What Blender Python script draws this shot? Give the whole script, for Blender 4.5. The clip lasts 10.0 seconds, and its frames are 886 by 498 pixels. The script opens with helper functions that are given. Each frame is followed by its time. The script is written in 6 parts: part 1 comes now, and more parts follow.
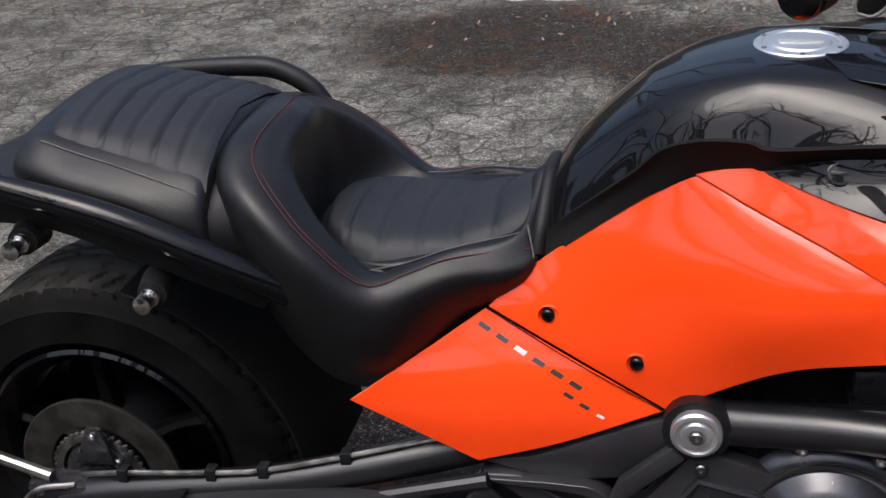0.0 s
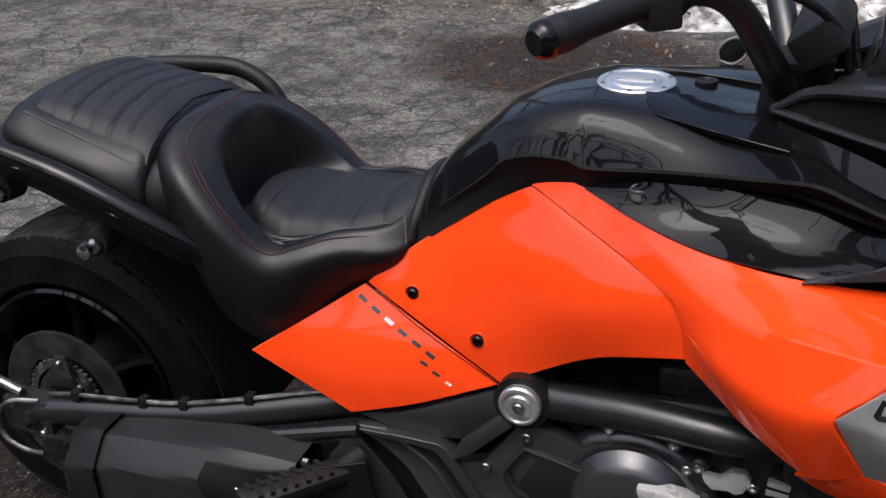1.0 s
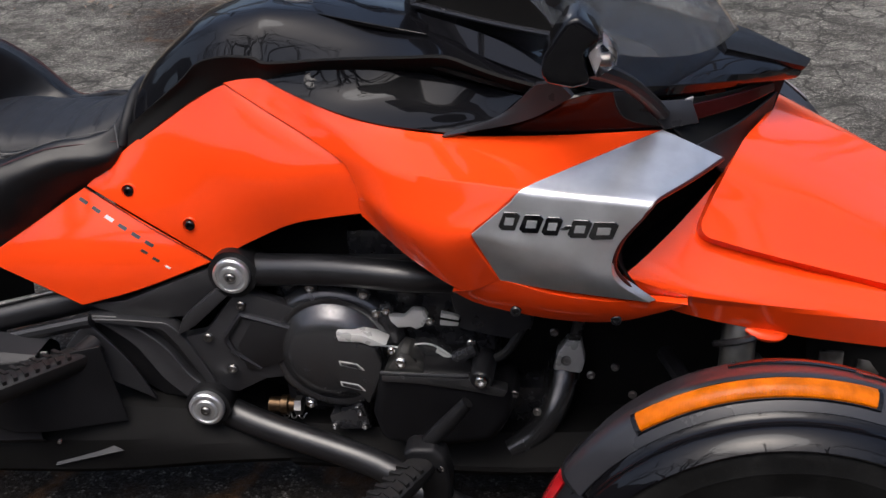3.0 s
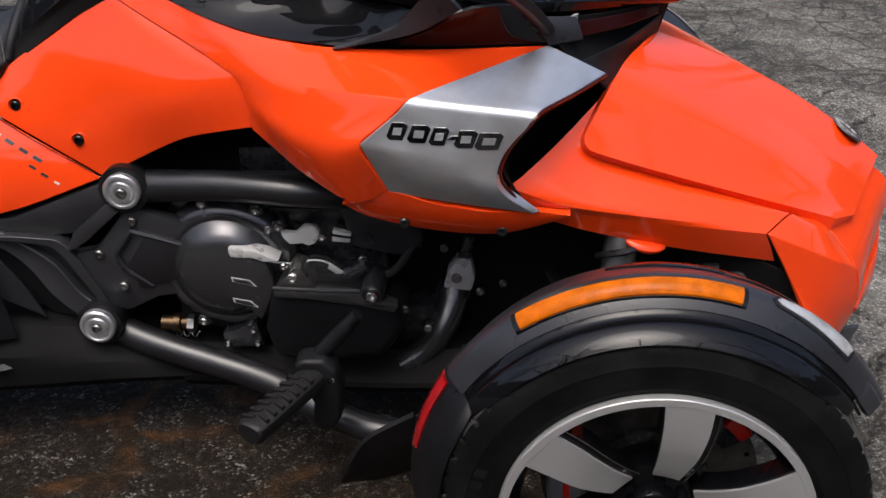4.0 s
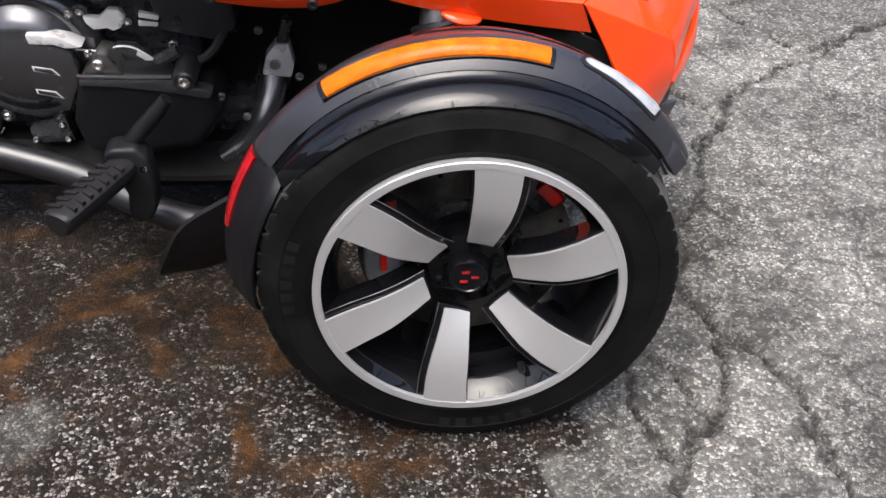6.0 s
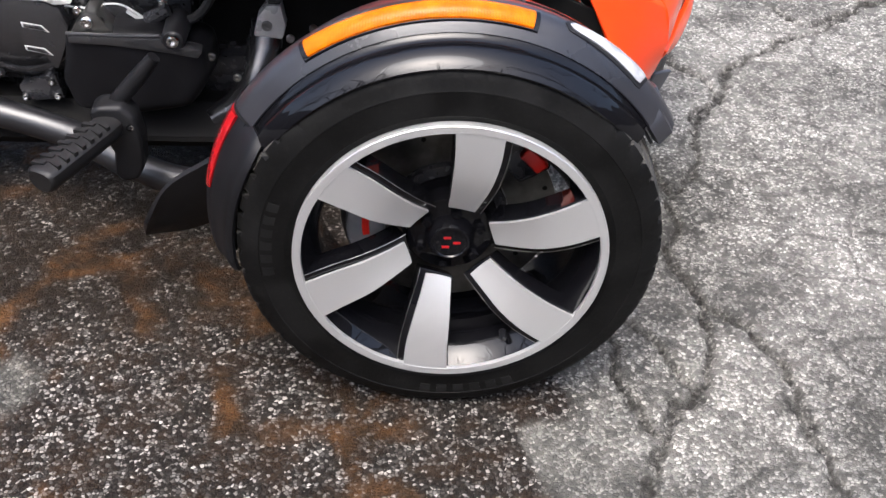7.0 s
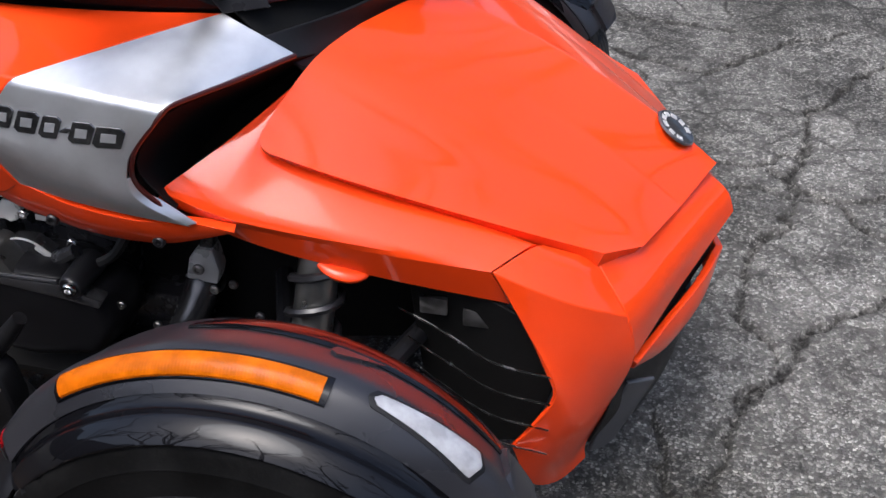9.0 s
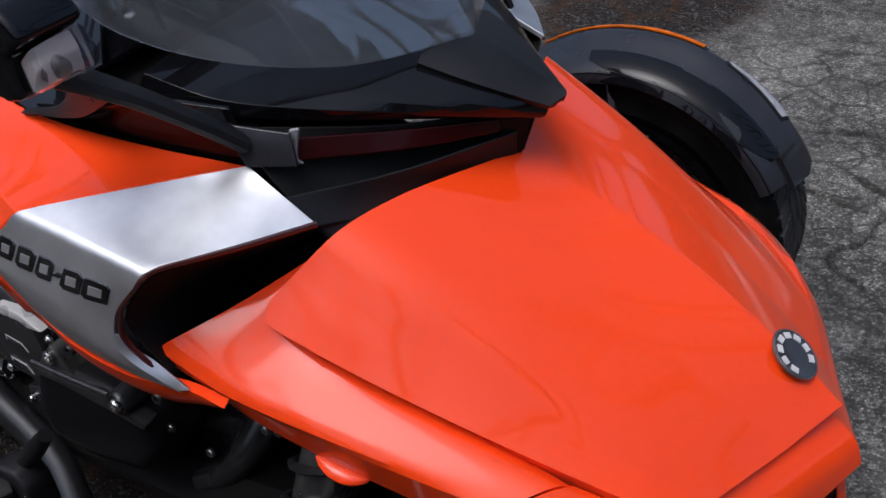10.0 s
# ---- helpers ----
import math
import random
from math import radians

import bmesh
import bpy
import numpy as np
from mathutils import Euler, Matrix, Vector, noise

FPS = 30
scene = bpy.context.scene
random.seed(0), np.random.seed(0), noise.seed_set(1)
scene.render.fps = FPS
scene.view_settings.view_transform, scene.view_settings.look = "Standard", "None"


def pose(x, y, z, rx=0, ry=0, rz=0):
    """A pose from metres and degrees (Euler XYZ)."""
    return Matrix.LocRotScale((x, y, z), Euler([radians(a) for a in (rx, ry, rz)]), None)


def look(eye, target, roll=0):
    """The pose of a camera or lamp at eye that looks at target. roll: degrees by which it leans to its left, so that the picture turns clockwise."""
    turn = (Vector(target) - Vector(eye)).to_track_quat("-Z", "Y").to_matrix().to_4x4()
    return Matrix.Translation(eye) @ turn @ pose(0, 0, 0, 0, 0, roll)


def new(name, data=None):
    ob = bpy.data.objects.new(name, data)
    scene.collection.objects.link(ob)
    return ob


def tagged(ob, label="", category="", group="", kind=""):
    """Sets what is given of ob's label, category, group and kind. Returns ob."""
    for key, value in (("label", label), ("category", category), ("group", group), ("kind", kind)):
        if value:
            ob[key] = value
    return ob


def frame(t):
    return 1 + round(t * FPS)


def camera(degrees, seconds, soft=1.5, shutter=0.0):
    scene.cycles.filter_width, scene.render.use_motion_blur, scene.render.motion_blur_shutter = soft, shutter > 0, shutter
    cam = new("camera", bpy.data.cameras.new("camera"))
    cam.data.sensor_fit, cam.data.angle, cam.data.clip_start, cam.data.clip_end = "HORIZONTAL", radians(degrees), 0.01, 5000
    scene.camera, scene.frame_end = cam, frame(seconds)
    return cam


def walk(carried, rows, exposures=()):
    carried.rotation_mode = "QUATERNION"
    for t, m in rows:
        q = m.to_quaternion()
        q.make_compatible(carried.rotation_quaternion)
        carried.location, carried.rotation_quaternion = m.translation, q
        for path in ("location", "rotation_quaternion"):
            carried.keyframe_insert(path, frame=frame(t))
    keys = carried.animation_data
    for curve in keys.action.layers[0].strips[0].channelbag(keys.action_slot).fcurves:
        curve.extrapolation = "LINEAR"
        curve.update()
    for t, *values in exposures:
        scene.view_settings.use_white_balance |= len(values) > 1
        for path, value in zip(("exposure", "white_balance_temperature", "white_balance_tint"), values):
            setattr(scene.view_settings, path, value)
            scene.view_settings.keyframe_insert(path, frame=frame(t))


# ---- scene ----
cam = camera(41.9, 10.0)
PATH = [
    (0, (0.914, -1.395, 1.351), (0.419, 0.326, 0.46), -6.4),
    (0.5, (1.106, -1.495, 1.395), (0.489, 0.209, 0.549), -5.8),
    (1, (1.323, -1.54, 1.404), (0.619, 0.127, 0.553), -3.8),
    (1.5, (1.395, -1.636, 1.396), (0.76, 0.071, 0.57), -4.9),
    (2, (1.42, -1.763, 1.4), (0.916, -0.021, 0.555), -3.8),
    (2.5, (1.46, -1.824, 1.387), (1.074, -0.065, 0.516), -3.2),
    (2.7, (1.47, -1.832, 1.383), (1.132, -0.069, 0.501), -3.3),
    (3.8, (1.512, -1.893, 1.334), (1.351, -0.131, 0.402), -0.8),
    (4, (1.517, -1.901, 1.326), (1.394, -0.151, 0.365), -0.4),
    (4.5, (1.532, -1.912, 1.307), (1.49, -0.193, 0.287), 0.4),
    (5, (1.55, -1.916, 1.285), (1.581, -0.235, 0.203), 1.2),
    (5.5, (1.57, -1.91, 1.258), (1.651, -0.28, 0.103), 1.6),
    (6, (1.585, -1.913, 1.243), (1.702, -0.319, 0.04), 2.2),
    (6.2, (1.594, -1.919, 1.237), (1.724, -0.334, 0.024), 2.5),
    (7.3, (1.667, -1.906, 1.231), (1.745, -0.342, -0.013), 2.9),
    (7.5, (1.737, -1.892, 1.257), (1.758, -0.299, 0.048), 1.4),
    (8, (1.96, -1.842, 1.294), (1.812, -0.183, 0.188), 2.4),
    (8.5, (2.066, -1.693, 1.312), (1.869, -0.022, 0.231), 1.1),
    (9, (2.081, -1.425, 1.309), (1.72, 0.176, 0.166), -0.4),
    (9.5, (2.167, -1.237, 1.329), (1.517, 0.272, 0.189), -3.1),
    (10, (2.271, -1.053, 1.355), (1.41, 0.375, 0.25), -1.7),
]
EXPOSURES = [(t, e - .48, k - 850, 10) for t, e, k in ((0.0, 1.22, 6950), (1.5, 1.1, 6950), (2.5, 1.12, 7000), (4.0, 1.05, 7050), (5.5, 1.62, 6950), (6.2, 2.08, 6900), (7.3, 2.3, 6850), (8.0, 2.33, 6800), (9.0, 1.3, 6650), (9.5, 1.02, 6650), (10.0, 0.56, 6550))]
walk(cam, [(t, look(eye, target, roll)) for t, eye, target, roll in PATH], EXPOSURES)

# ---------------------------------------------------------------- world, sun
SUN_EL, SUN_AZ = 66.0, 200.0
world = bpy.data.worlds.new("sky")
scene.world = world
world.use_nodes = True
wn, wl = world.node_tree.nodes, world.node_tree.links
sky = wn.new("ShaderNodeTexSky")
sky.sky_type, sky.sun_disc = "NISHITA", False
sky.sun_elevation, sky.sun_rotation = radians(SUN_EL), radians(SUN_AZ)
sky.air_density, sky.dust_density, sky.ozone_density = 1.0, 7.0, 1.0
wl.new(sky.outputs[0], wn["Background"].inputs[0])
wn["Background"].inputs[1].default_value = 0.15
sun = new("sun", bpy.data.lights.new("sun", "SUN"))
sun.data.energy, sun.data.angle, sun.data.color = 0.75, radians(40), (1.0, 0.98, 0.95)
sun.matrix_world = look((0, 0, 0), (-math.sin(radians(SUN_AZ)) * math.cos(radians(SUN_EL)), -math.cos(radians(SUN_AZ)) * math.cos(radians(SUN_EL)), -math.sin(radians(SUN_EL))))


# ---------------------------------------------------------------- materials
def mat(name, color, rough=0.5, metal=0.0, coat=0.0, coat_rough=0.03, grain=0.0, grain_scale=400.0, vary=0.0, vary_scale=8.0,
        spec=0.5, rough_vary=0.0, dust=0.0, second=None):
    """A surface with fine relief, two scales of colour variation and uneven gloss."""
    m = bpy.data.materials.new(name)
    m.use_nodes = True
    n, l = m.node_tree.nodes, m.node_tree.links
    b = n["Principled BSDF"]
    b.inputs["Base Color"].default_value = (*color, 1)
    b.inputs["Roughness"].default_value, b.inputs["Metallic"].default_value = rough, metal
    b.inputs["Specular IOR Level"].default_value = spec
    b.inputs["Coat Weight"].default_value, b.inputs["Coat Roughness"].default_value = coat, coat_rough
    co = n.new("ShaderNodeTexCoord")
    if vary or second:
        a = n.new("ShaderNodeTexNoise")
        a.inputs["Scale"].default_value, a.inputs["Detail"].default_value = vary_scale, 8
        l.new(co.outputs["Object"], a.inputs[0])
        mix = n.new("ShaderNodeMix")
        mix.data_type = "RGBA"
        mix.inputs[6].default_value = (*[c * (1 - vary) for c in color], 1)
        mix.inputs[7].default_value = (*(second or [min(1, c * (1 + vary)) for c in color]), 1)
        ramp = n.new("ShaderNodeMapRange")
        ramp.inputs[1].default_value, ramp.inputs[2].default_value = 0.38, 0.64
        l.new(a.outputs[0], ramp.inputs[0])
        l.new(ramp.outputs[0], mix.inputs[0])
        last = mix.outputs[2]
        if dust:
            d = n.new("ShaderNodeTexNoise")
            d.inputs["Scale"].default_value, d.inputs["Detail"].default_value = 160, 4
            l.new(co.outputs["Object"], d.inputs[0])
            dr = n.new("ShaderNodeMapRange")
            dr.inputs[1].default_value, dr.inputs[2].default_value, dr.inputs[4].default_value = 0.55, 0.75, dust
            l.new(d.outputs[0], dr.inputs[0])
            dm = n.new("ShaderNodeMix")
            dm.data_type = "RGBA"
            dm.inputs[7].default_value = (0.16, 0.145, 0.12, 1)
            l.new(dr.outputs[0], dm.inputs[0])
            l.new(last, dm.inputs[6])
            last = dm.outputs[2]
        l.new(last, b.inputs["Base Color"])
        if rough_vary:
            rr = n.new("ShaderNodeMapRange")
            rr.inputs[1].default_value, rr.inputs[2].default_value = 0.3, 0.7
            rr.inputs[3].default_value, rr.inputs[4].default_value = max(0.02, rough - rough_vary), min(1, rough + rough_vary)
            l.new(a.outputs[0], rr.inputs[0])
            l.new(rr.outputs[0], b.inputs["Roughness"])
    if grain:
        g = n.new("ShaderNodeTexNoise")
        g.inputs["Scale"].default_value, g.inputs["Detail"].default_value = grain_scale, 3
        l.new(co.outputs["Object"], g.inputs[0])
        bump = n.new("ShaderNodeBump")
        bump.inputs["Strength"].default_value, bump.inputs["Distance"].default_value = grain, 0.001
        l.new(g.outputs[0], bump.inputs["Height"])
        l.new(bump.outputs[0], b.inputs["Normal"])
    return m


ORANGE = mat("orange_paint", (0.90, 0.060, 0.004), 0.45, spec=0.08, coat=0.8, coat_rough=0.07, grain=0.015, grain_scale=260, vary=0.05, vary_scale=3, rough_vary=0.05)
BLACK = mat("black_gloss_paint", (0.004, 0.004, 0.005), 0.25, spec=0.05, coat=0.52, coat_rough=0.02, grain=0.02, grain_scale=200, vary=0.1)
MATTE = mat("black_textured_plastic", (0.0075, 0.0075, 0.0085), 0.48, spec=0.28, grain=0.25, grain_scale=900, vary=0.25, vary_scale=14, rough_vary=0.1, dust=0.02)
GREY = mat("dark_grey_plastic", (0.019, 0.019, 0.0222), 0.32, coat=0.12, coat_rough=0.15, grain=0.12, grain_scale=900, vary=0.15, vary_scale=10, rough_vary=0.08)
SATIN = mat("satin_black_metal", (0.009, 0.009, 0.0105), 0.34, spec=0.7, metal=0.0, grain=0.06, grain_scale=700, vary=0.10, vary_scale=16, rough_vary=0.04, dust=0.01)
SILVER = mat("silver_paint", (0.64, 0.65, 0.665), 0.36, metal=0.85, grain=0.06, grain_scale=1500, vary=0.06, vary_scale=30, rough_vary=0.05)
CHROME = mat("bright_steel", (0.62, 0.61, 0.6), 0.2, metal=1.0, vary=0.15, vary_scale=60, rough_vary=0.1)
DULL = mat("dull_steel", (0.30, 0.29, 0.28), 0.42, metal=1.0, vary=0.3, vary_scale=40, rough_vary=0.15)
CASE = mat("black_engine_casting", (0.021, 0.021, 0.0235), 0.26, metal=0.0, spec=0.7, grain=0.12, grain_scale=500, vary=0.10, vary_scale=40, rough_vary=0.06, dust=0.03)
BRIGHT = mat("bright_machined_casting", (0.62, 0.62, 0.61), 0.3, metal=0.35, vary=0.03, vary_scale=40, rough_vary=0.08)
COVER = mat("satin_black_engine_paint", (0.085, 0.085, 0.090), 0.25, metal=0.75, spec=0.6, grain=0.06, grain_scale=500, vary=0.05, vary_scale=30, rough_vary=0.03)
POLISHED = mat("smooth_black_casting", (0.006, 0.006, 0.007), 0.40, spec=0.16, coat=0.04, coat_rough=0.14, grain=0.03, grain_scale=300, vary=0.15, vary_scale=20, rough_vary=0.05)
CAST = mat("satin_black_casting", (0.024, 0.024, 0.0265), 0.38, spec=0.65, grain=0.12, grain_scale=700, vary=0.15, vary_scale=18, rough_vary=0.06)
CANPAINT = mat("heatproof_black_paint", (0.018, 0.018, 0.0205), 0.50, spec=0.30, grain=0.1, grain_scale=600, vary=0.15, vary_scale=12, rough_vary=0.05, dust=0.02)
SHIELD_AND_SHADE = mat("heat_shield_and_shade_paint", (0.0065, 0.0065, 0.0075), 0.46, spec=0.2, grain=0.1, grain_scale=600, vary=0.2, vary_scale=12, rough_vary=0.06)
BRASS = mat("brass", (0.10, 0.065, 0.038), 0.42, metal=1.0, vary=0.2, vary_scale=50)
LEATHER = mat("black_leather", (0.0070, 0.0070, 0.0080), 0.36, spec=0.33, grain=0.35, grain_scale=650, vary=0.12, vary_scale=20, rough_vary=0.07)
PADDING = mat("ribbed_black_vinyl", (0.011, 0.0115, 0.014), 0.52, spec=0.38, grain=0.45, grain_scale=900, vary=0.12, vary_scale=30, rough_vary=0.06)
THREAD = mat("dark_red_thread", (0.065, 0.012, 0.016), 0.7)
THREAD_GREY = mat("grey_thread", (0.09, 0.09, 0.09), 0.7)
WALLMARK = mat("worn_rubber_mark", (0.0072, 0.0071, 0.007), 0.5, spec=0.2, grain=0.2, grain_scale=300, vary=0.3, vary_scale=40)
RUBBER = mat("tyre_rubber", (0.0056, 0.0055, 0.0054), 0.55, spec=0.09, grain=0.3, grain_scale=300, vary=0.35, vary_scale=18, rough_vary=0.1, dust=0.025)
TREAD = mat("worn_tread_rubber", (0.044, 0.042, 0.038), 0.75, spec=0.25, grain=0.4, grain_scale=260, vary=0.4, vary_scale=25, rough_vary=0.1, dust=0.12)
GRIPRUBBER = mat("grip_rubber", (0.009, 0.0088, 0.009), 0.5, spec=0.35, grain=0.2, grain_scale=500, vary=0.2)
DARK = mat("dark_recess", (0.0075, 0.0073, 0.0072), 0.7, spec=0.12, vary=0.2, grain=0.2)
RED = mat("red_lens", (0.34, 0.007, 0.010), 0.12, coat=0.8, grain=0.15, grain_scale=250, vary=0.1, vary_scale=60)
REDPAINT = mat("red_caliper_paint", (0.62, 0.02, 0.012), 0.3, coat=0.4, vary=0.1)
WHITE = mat("clear_white_lens", (0.36, 0.36, 0.37), 0.12, coat=0.9, grain=0.5, grain_scale=140, vary=0.18, vary_scale=55)
PALE = mat("pale_print", (0.62, 0.6, 0.58), 0.3, coat=0.6)
DARKPRINT = mat("dark_print", (0.03, 0.03, 0.032), 0.3, coat=0.6)
RAISED = mat("dark_chrome", (0.13, 0.13, 0.137), 0.16, metal=1.0, vary=0.3, vary_scale=90, rough_vary=0.06)
STEEL = mat("ground_steel", (0.20, 0.197, 0.19), 0.34, metal=0.9, vary=0.15, vary_scale=30, rough_vary=0.08)
DARKSTEEL = mat("dark_disc_steel", (.11, .107, .10), .4, metal=.9, vary=.3, vary_scale=30)
DARKRIM = mat("black_rim_paint", (.004, .004, .004), .35, spec=.25, vary=.2)


def machined():
    """Machined aluminium with fine turning lines."""
    m = mat("machined_aluminium", (0.54, 0.54, 0.535), 0.36, metal=0.6)
    n, l = m.node_tree.nodes, m.node_tree.links
    co, w, bump = n.new("ShaderNodeTexCoord"), n.new("ShaderNodeTexWave"), n.new("ShaderNodeBump")
    w.wave_type, w.rings_direction = "RINGS", "Y"
    w.inputs["Scale"].default_value, w.inputs["Distortion"].default_value = 220, 0.4
    l.new(co.outputs["Object"], w.inputs[0])
    bump.inputs["Strength"].default_value, bump.inputs["Distance"].default_value = 0.12, 0.0006
    l.new(w.outputs[1], bump.inputs["Height"])
    l.new(bump.outputs[0], n["Principled BSDF"].inputs["Normal"])
    return m


def amber():
    m = mat("amber_lens", (0.52, 0.112, 0.0), 0.22, spec=0.06, coat=0.16, vary=0.2, vary_scale=45)
    n, l = m.node_tree.nodes, m.node_tree.links
    co, w, bump = n.new("ShaderNodeTexCoord"), n.new("ShaderNodeTexWave"), n.new("ShaderNodeBump")
    w.bands_direction = "X"
    w.inputs["Scale"].default_value, w.inputs["Distortion"].default_value = 90, 0.3
    l.new(co.outputs["Object"], w.inputs[0])
    bump.inputs["Strength"].default_value, bump.inputs["Distance"].default_value = 0.25, 0.0008
    l.new(w.outputs[1], bump.inputs["Height"])
    l.new(bump.outputs[0], n["Principled BSDF"].inputs["Normal"])
    return m


def glass(name, tint, rough=0.0, ior=1.45, clear=1.0):
    m = bpy.data.materials.new(name)
    m.use_nodes = True
    b = m.node_tree.nodes["Principled BSDF"]
    b.inputs["Base Color"].default_value = (*tint, 1)
    b.inputs["Roughness"].default_value, b.inputs["IOR"].default_value = rough, ior
    b.inputs["Transmission Weight"].default_value = clear
    return m


MACHINED, AMBER = machined(), amber()
SCREEN, CLEAR = glass("smoked_screen", (0.62, 0.66, 0.71), 0.02, 1.9, 0.95), glass("clear_lens", (0.92, 0.9, 0.9), 0.08, 1.5)


# ---------------------------------------------------------------- mesh tools
def arr(points):
    return np.array(points, float)


def curve(points, count, straight=False):
    """Points resampled evenly by length along a smooth (or straight) line through them."""
    p = arr(points)
    if len(p) == 1:
        return np.repeat(p, count, 0)
    if not straight and len(p) > 2:
        ext = np.vstack([2 * p[0] - p[1], p, 2 * p[-1] - p[-2]])
        fine = []
        for k in range(len(p) - 1):
            a, b, c, d = ext[k:k + 4]
            u = np.linspace(0, 1, 12, endpoint=k == len(p) - 2)[:, None]
            fine.append(0.5 * (2 * b + (c - a) * u + (2 * a - 5 * b + 4 * c - d) * u**2 + (3 * b - a - 3 * c + d) * u**3))
        p = np.vstack(fine)
    far = np.r_[0, np.cumsum(np.linalg.norm(np.diff(p, axis=0), axis=1))]
    at = np.linspace(0, far[-1], count)
    return np.stack([np.interp(at, far, p[:, k]) for k in range(p.shape[1])], 1)


def grid_faces(nu, nv, wrap_u=False, wrap_v=False):
    """Faces of a grid of nu rows by nv columns."""
    out = []
    for i in range(nu if wrap_u else nu - 1):
        for j in range(nv if wrap_v else nv - 1):
            a, b = i * nv + j, i * nv + (j + 1) % nv
            c, d = ((i + 1) % nu) * nv + (j + 1) % nv, ((i + 1) % nu) * nv + j
            out.append((a, b, c, d))
    return out


def coons(top, bottom, left, right, nu=16, nv=16, bulge=0.0, straight=""):
    """A patch between four edges (top and bottom run left to right, left and right top to bottom); bulge pushes its middle out."""
    t, b = curve(top, nu, "t" in straight), curve(bottom, nu, "b" in straight)
    l, r = curve(left, nv, "l" in straight), curve(right, nv, "r" in straight)
    u, v = np.linspace(0, 1, nu)[None, :, None], np.linspace(0, 1, nv)[:, None, None]
    s = (1 - v) * t[None] + v * b[None] + (1 - u) * l[:, None] + u * r[:, None]
    s -= (1 - u) * (1 - v) * t[0] + u * (1 - v) * t[-1] + (1 - u) * v * b[0] + u * v * b[-1]
    if bulge:
        du, dv = np.gradient(s, axis=1), np.gradient(s, axis=0)
        n = np.cross(dv, du)
        n = n.mean((0, 1)) / (np.linalg.norm(n.mean((0, 1))) + 1e-9)
        s = s + bulge * 16 * (u * (1 - u) * v * (1 - v)) * n
    return s.reshape(-1, 3), grid_faces(nv, nu)


def joined(*geos):
    vs, fs, k = [], [], 0
    for v, f in geos:
        v = arr(v)
        vs.append(v)
        fs += [tuple(i + k for i in q) for q in f]
        k += len(v)
    return np.vstack(vs), fs


def mirrored(geo):
    v, f = arr(geo[0]) * (1, -1, 1), [q[::-1] for q in geo[1]]
    return v, f


def moved(geo, m):
    return arr([m @ Vector(p) for p in geo[0]]), geo[1]


def loft(sections, count, nv, straight=False, closed=False):
    """A skin over sections, each a list of points with as many in each."""
    rings = [curve(list(s) + ([s[0]] if closed else []), nv + (1 if closed else 0), straight)[:nv] for s in sections]
    cols = [curve([r[k] for r in rings], count) for k in range(nv)]
    v = np.stack(cols, 1).reshape(-1, 3)
    return v, grid_faces(count, nv, wrap_v=closed)


def tube(points, radius, sides=12, count=0, straight=False, flat=1.0):
    """A round bar along a line; radius may be a list along it. flat squeezes it upright."""
    p = curve(points, count or max(2, 6 * (len(points) - 1) + 1), straight)
    n = len(p)
    rad = np.interp(np.linspace(0, 1, n), np.linspace(0, 1, len(radius)), radius) if hasattr(radius, "__len__") else np.full(n, radius)
    tang = np.gradient(p, axis=0)
    tang /= np.linalg.norm(tang, axis=1)[:, None]
    side = np.cross(tang[0], (0, 0, 1) if abs(tang[0][2]) < 0.9 else (1, 0, 0))
    side /= np.linalg.norm(side)
    v = []
    for k in range(n):
        side = side - tang[k] * (side @ tang[k])
        side /= np.linalg.norm(side)
        up = np.cross(side, tang[k])
        for a in np.linspace(0, 2 * math.pi, sides, endpoint=False):
            v.append(p[k] + rad[k] * (math.cos(a) * side + flat * math.sin(a) * up))
    f = grid_faces(n, sides, wrap_v=True)
    f += [tuple(range(sides))[::-1], tuple(range((n - 1) * sides, n * sides))]
    return arr(v), f


def lathe(profile, steps=48, axis="y", centre=(0, 0, 0), closed=False):
    """A turned body: profile of (along the axis, radius)."""
    v = []
    for a in np.linspace(0, 2 * math.pi, steps, endpoint=False):
        for h, r in profile:
            x, z = r * math.cos(a), r * math.sin(a)
            v.append((x, h, z) if axis == "y" else (x, z, h) if axis == "z" else (h, x, z))
    n = len(profile)
    f = grid_faces(steps, n, wrap_u=True, wrap_v=closed)
    v = arr(v) + arr(centre)
    if not closed:
        for k in (0, n - 1):
            if profile[k][1] > 1e-4:
                f.append(tuple(i * n + k for i in range(steps)))
    return v, f


def prism(outline, y0, y1, inset=0.0):
    """A plate with the outline (x, z), between two depths; inset slopes the face at y1."""
    o = arr(outline)
    c = o.mean(0)
    top = o + (c - o) * inset
    n = len(o)
    v = [(x, y0, z) for x, z in o] + [(x, y1, z) for x, z in top]
    f = [tuple(range(n)), tuple(range(2 * n - 1, n - 1, -1))] + [(i, (i + 1) % n, n + (i + 1) % n, n + i) for i in range(n)]
    return arr(v), f


def box(x0, x1, y0, y1, z0, z1):
    return prism([(x0, z0), (x1, z0), (x1, z1), (x0, z1)], y0, y1)


